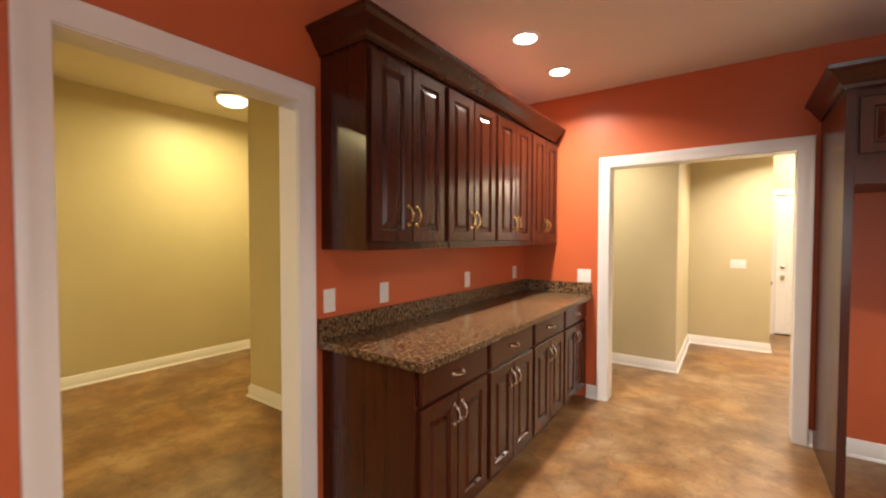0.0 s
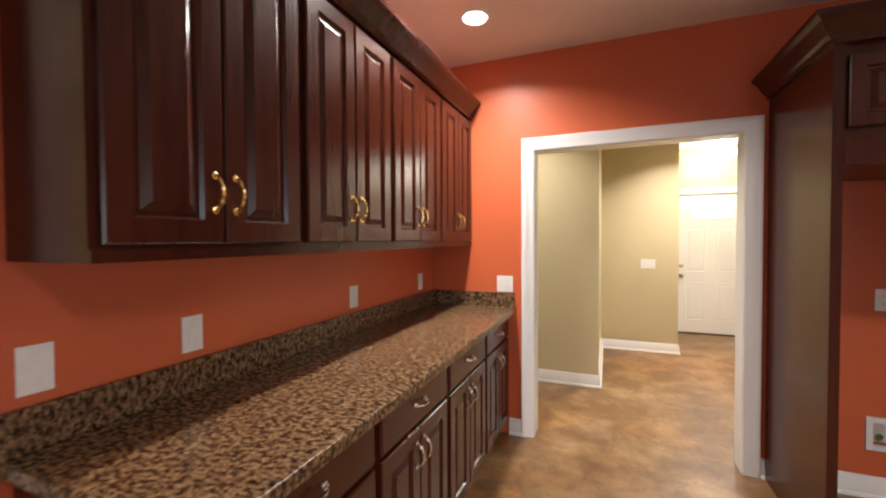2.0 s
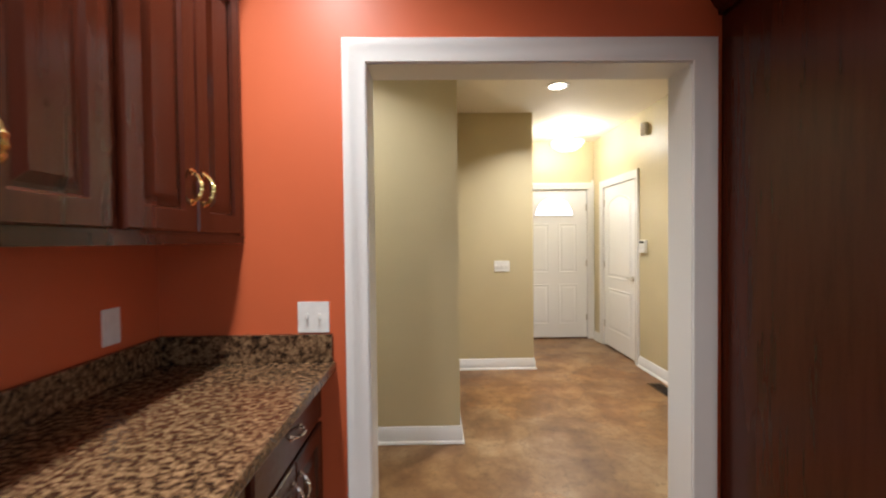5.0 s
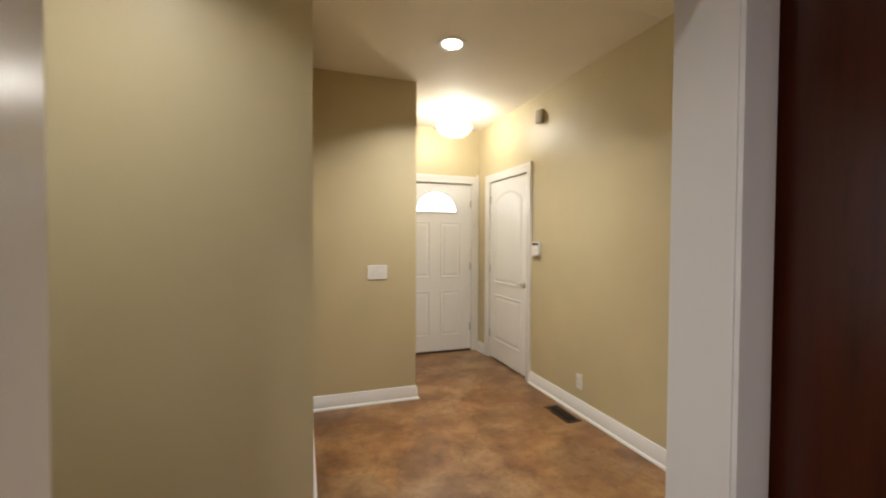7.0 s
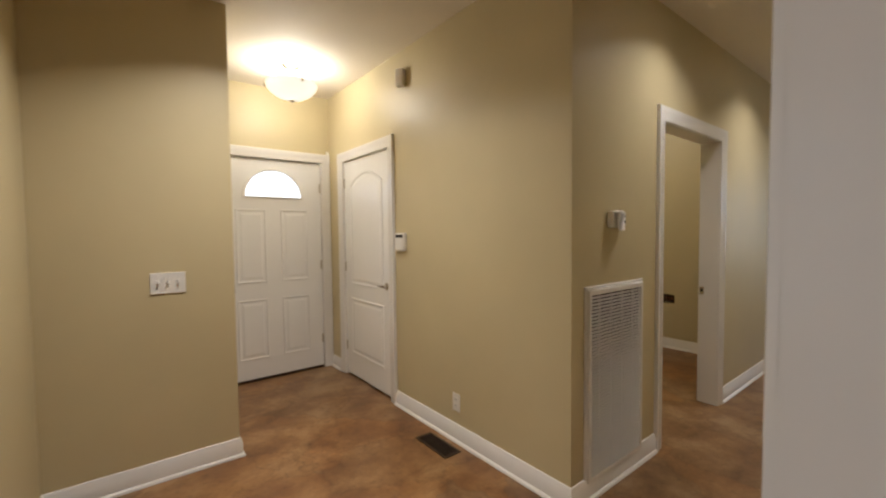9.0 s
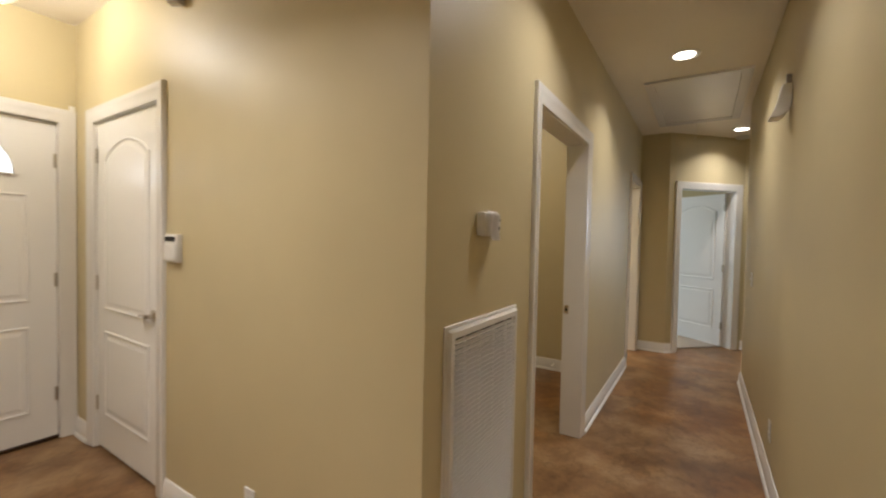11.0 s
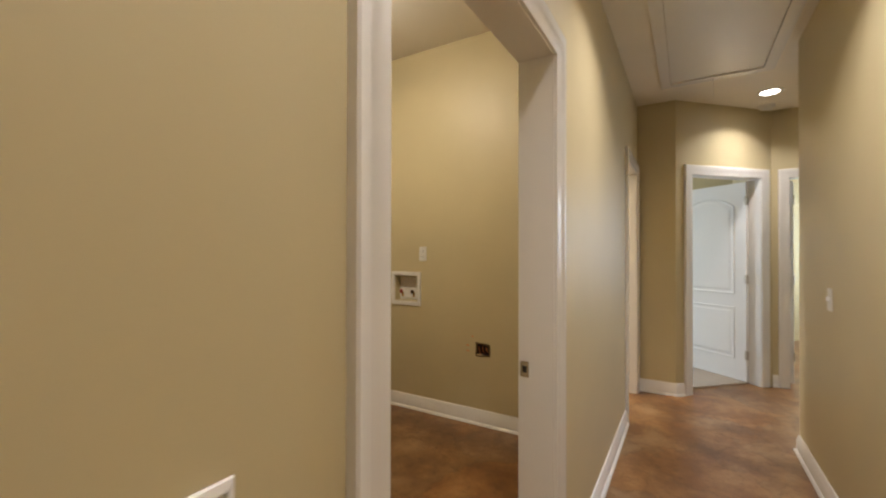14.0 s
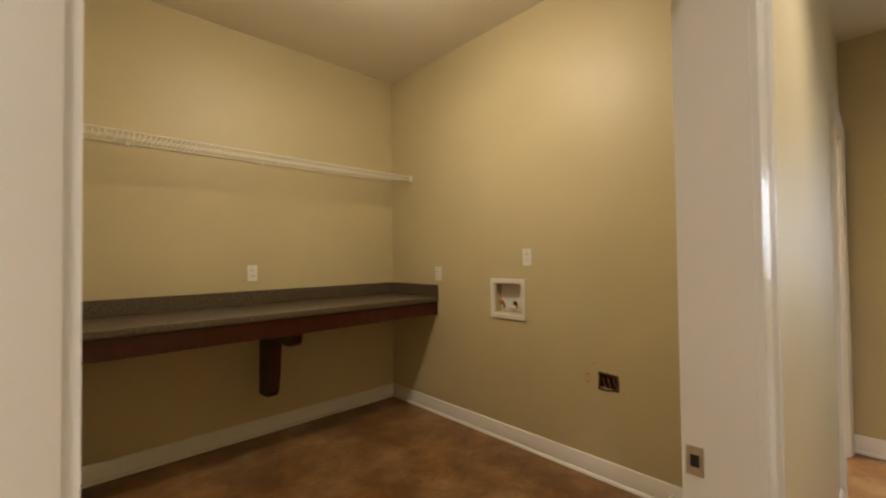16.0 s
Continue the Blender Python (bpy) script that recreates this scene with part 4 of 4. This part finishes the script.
def frame_bm(x0, x1, z0, z1, f, d):
    bm = bmesh.new()

    def ring(i, y):
        return [Vector((x0 + i, y, z0 + i)), Vector((x1 - i, y, z0 + i)), Vector((x1 - i, y, z1 - i)), Vector((x0 + i, y, z1 - i))]
    vs = [[bm.verts.new(p) for p in r] for r in (ring(0, -0.001), ring(0.001, -0.006), ring(0.010, -d), ring(f - 0.006, -d), ring(f, -0.004))]
    for r0, r1 in zip(vs, vs[1:]):
        for j in range(4):
            bm.faces.new((r0[j], r0[(j + 1) % 4], r1[(j + 1) % 4], r1[j]))
    return bm


ENAMEL = paint("grille_enamel", (0.72, 0.69, 0.65), 0.5, 0.03)
part("frame", frame_bm(GX0, GX1, GZ0, GZ1, 0.036, 0.019), ENAMEL, gr)
part("outer_lip", frame_bm(GX0 - 0.012, GX1 + 0.012, GZ0 - 0.012, GZ1 + 0.012, 0.014, 0.009), ENAMEL, gr)
# dark sheet on the wall stands in for the shade between the slats
part("shade_backing", box(GX0 + 0.03, GX1 - 0.03, -0.004, -0.001, GZ0 + 0.03, GZ1 - 0.03), plain("grille_shadow", (0.045, 0.04, 0.034), 0.9, 0.1), gr)
for k in range(1, 5):
    x = GX0 + (GX1 - GX0) * k / 5
    part("divider", box(x - 0.0035, x + 0.0035, -0.0125, -0.0045, GZ0 + 0.036, GZ1 - 0.036), ENAMEL, gr)
slat_me = None
count = 52
for k in range(count):
    z = GZ0 + 0.046 + (GZ1 - GZ0 - 0.092) * k / (count - 1)
    if slat_me is None:
        s = part("slat", box(GX0 + 0.036, GX1 - 0.036, -0.0082, 0.0082, -0.0012, 0.0012), ENAMEL, gr)
        slat_me = s.data
    else:
        s = new("slat", slat_me)
        s.parent = gr
    s.matrix_local = pose(0, -0.0120, z, 20)

# thermostat with a sheet of paper taped over it
th = thing("thermostat", FACE_S(2.105, NY, 1.403), "white thermostat with a taped sheet of paper hanging over it", "thermostat")
part("body", box(-0.072, 0.062, -0.040, 0, -0.043, 0.043, 0.018), PLASTIC, th, "", True)
for dz in (0.018, -0.012):
    part("button", box(0.034, 0.047, -0.0425, -0.038, dz - 0.006, dz + 0.006, 0.002), plain("grey_button", (0.30, 0.29, 0.28), 0.5), th)
part("display", box(0.019, 0.030, -0.0418, -0.039, -0.014, 0.026, 0.001), plain("dark_display", (0.09, 0.085, 0.08), 0.4), th, "narrow dark display")
bm = bmesh.new()
cols, rows_ = 10, 12
grid = []
rng = random.Random(8)
for i in range(rows_ + 1):
    v = i / rows_
    row = []
    for j in range(cols + 1):
        u = j / cols
        x = -0.058 + 0.080 * u + 0.012 * v * (1 - u)
        z = 0.047 - 0.104 * v
        y = -0.044 - 0.003 * math.sin(math.pi * v * 2.2 + u) - 0.008 * v * v - 0.003 * math.sin(7 * u + 3 * v)
        if v < 0.1:
            y += (0.1 - v) * 0.1
        row.append(bm.verts.new((x, y, z)))
    grid.append(row)
for i in range(rows_):
    for j in range(cols):
        bm.faces.new((grid[i][j], grid[i][j + 1], grid[i + 1][j + 1], grid[i + 1][j]))
bmesh.ops.solidify(bm, geom=bm.faces[:], thickness=0.0008)
part("paper", bm, PAPER, th, "creased white paper sheet", True)

# alarm keypad and motion sensor
kp = thing("alarm_keypad", FACE_W(EX, 6.905, 1.275), "white alarm keypad with a small dark display", "keypad")
part("body", box(-0.062, 0.062, -0.028, 0, -0.068, 0.068, 0.006), PLASTIC, kp, "", True)
part("display", box(-0.048, 0.048, -0.0305, -0.0281, 0.034, 0.056, 0.001), BLACK, kp, "dark display")
part("flap", box(-0.055, 0.055, -0.034, -0.0281, -0.058, 0.024, 0.003), PLASTIC, kp)
ms = thing("motion_sensor", pose(EX - 0.012, 6.86, 2.465, 0, 0, -62), "white plastic motion sensor high on the wall", "sensor")
part("body", box(-0.032, 0.032, -0.045, 0, -0.062, 0.062, 0.010), PLASTIC, ms, "", True)
part("lens", box(-0.024, 0.024, -0.0475, -0.0445, -0.040, 0.012, 0.001), PAPER, ms)
ds = thing("door_sensor", pose(1.712, 8.236, 2.13), "small brown door contact sensor above the casing", "sensor")
part("body", box(-0.012, 0.012, -0.014, 0.012, -0.022, 0.022, 0.003), PLASTIC, ds)

# floor register
fv = thing("floor_register", pose(1.607, 6.325, 0.001, 0, 0, 0), "brown metal floor register set beside the baseboard", "floor register")
part("frame", merge(box(-0.062, 0.062, -0.158, -0.140, 0, 0.005), box(-0.062, 0.062, 0.140, 0.158, 0, 0.005), box(-0.062, -0.048, -0.140, 0.140, 0, 0.005), box(0.048, 0.062, -0.140, 0.140, 0, 0.005)), BRONZE, fv)
# black sheet on the floor in place of the shaded duct
part("well", box(-0.048, 0.048, -0.140, 0.140, 0.0002, 0.001), BLACK, fv)
lv = None
for k in range(22):
    y = -0.133 + 0.266 * k / 21
    if lv is None:
        s = part("louvre", box(-0.048, 0.048, -0.0025, 0.0025, -0.002, 0.002), BRONZE, fv)
        lv = s.data
    else:
        s = new("louvre", lv)
        s.parent = fv
    s.matrix_local = Matrix.Translation((0, y, 0.0032))

# attic hatch, smoke alarm, chime
ah = thing("attic_hatch", pose(0, 0, H), "white panelled pull-down attic hatch in the ceiling", "hatch")
AX0, AX1, AY0, AY1 = 4.56, 6.02, 4.475, 5.215
tr = bmesh.new()
for x0, x1, y0, y1 in ((AX0, AX0 + 0.07, AY0, AY1), (AX1 - 0.07, AX1, AY0, AY1), (AX0 + 0.07, AX1 - 0.07, AY0, AY0 + 0.07), (AX0 + 0.07, AX1 - 0.07, AY1 - 0.07, AY1)):
    add_box(tr, x0, x1, y0, y1, -0.020, -0.001)
part("trim", tr, WHITE, ah)
part("panel", box(AX0 + 0.072, AX1 - 0.072, AY0 + 0.072, AY1 - 0.072, -0.009, -0.001, 0.002), WHITE, ah)
part("pull_cord", tube([(AX1 - 0.13, 4.86, -0.009), (AX1 - 0.13, 4.861, -0.11), (AX1 - 0.131, 4.86, -0.22)], 0.002, 6), CHROMEWIRE, ah, "", True)
sm = thing("smoke_alarm", pose(7.0, 4.39, H), "round white smoke alarm on the ceiling", "smoke alarm")
part("body", lathe([(0.066, -0.001), (0.066, -0.018), (0.052, -0.034), (0.01, -0.037)], 28), PLASTIC, sm, "", True)
ch = thing("door_chime", FACE_N(3.46, SY, 2.09), "white plastic wall-mounted sensor on a bracket", "sensor")
bm = bmesh.new()
rings = [[Vector((-w, -b, z)), Vector((w, -b, z)), Vector((w, -a, z)), Vector((-w, -a, z))]
         for z, w, a, b in ((0.075, 0.026, 0.0, 0.030), (0.068, 0.034, 0.0, 0.040), (0.0, 0.040, 0.0, 0.052), (-0.045, 0.046, 0.004, 0.064), (-0.075, 0.050, 0.020, 0.078), (-0.095, 0.052, 0.045, 0.088))]
vs = loops(bm, rings)
bm.faces.new(vs[0][::-1])
bmesh.ops.bevel(bm, geom=bm.edges[:], offset=0.006, segments=2, profile=0.6, affect="EDGES")
part("body", bm, PLASTIC, ch, "", True)
part("stem", box(-0.010, 0.010, -0.022, 0, 0.076, 0.125, 0.003), plain("grey_plastic", (0.30, 0.27, 0.25), 0.5), ch, "grey plastic stem")
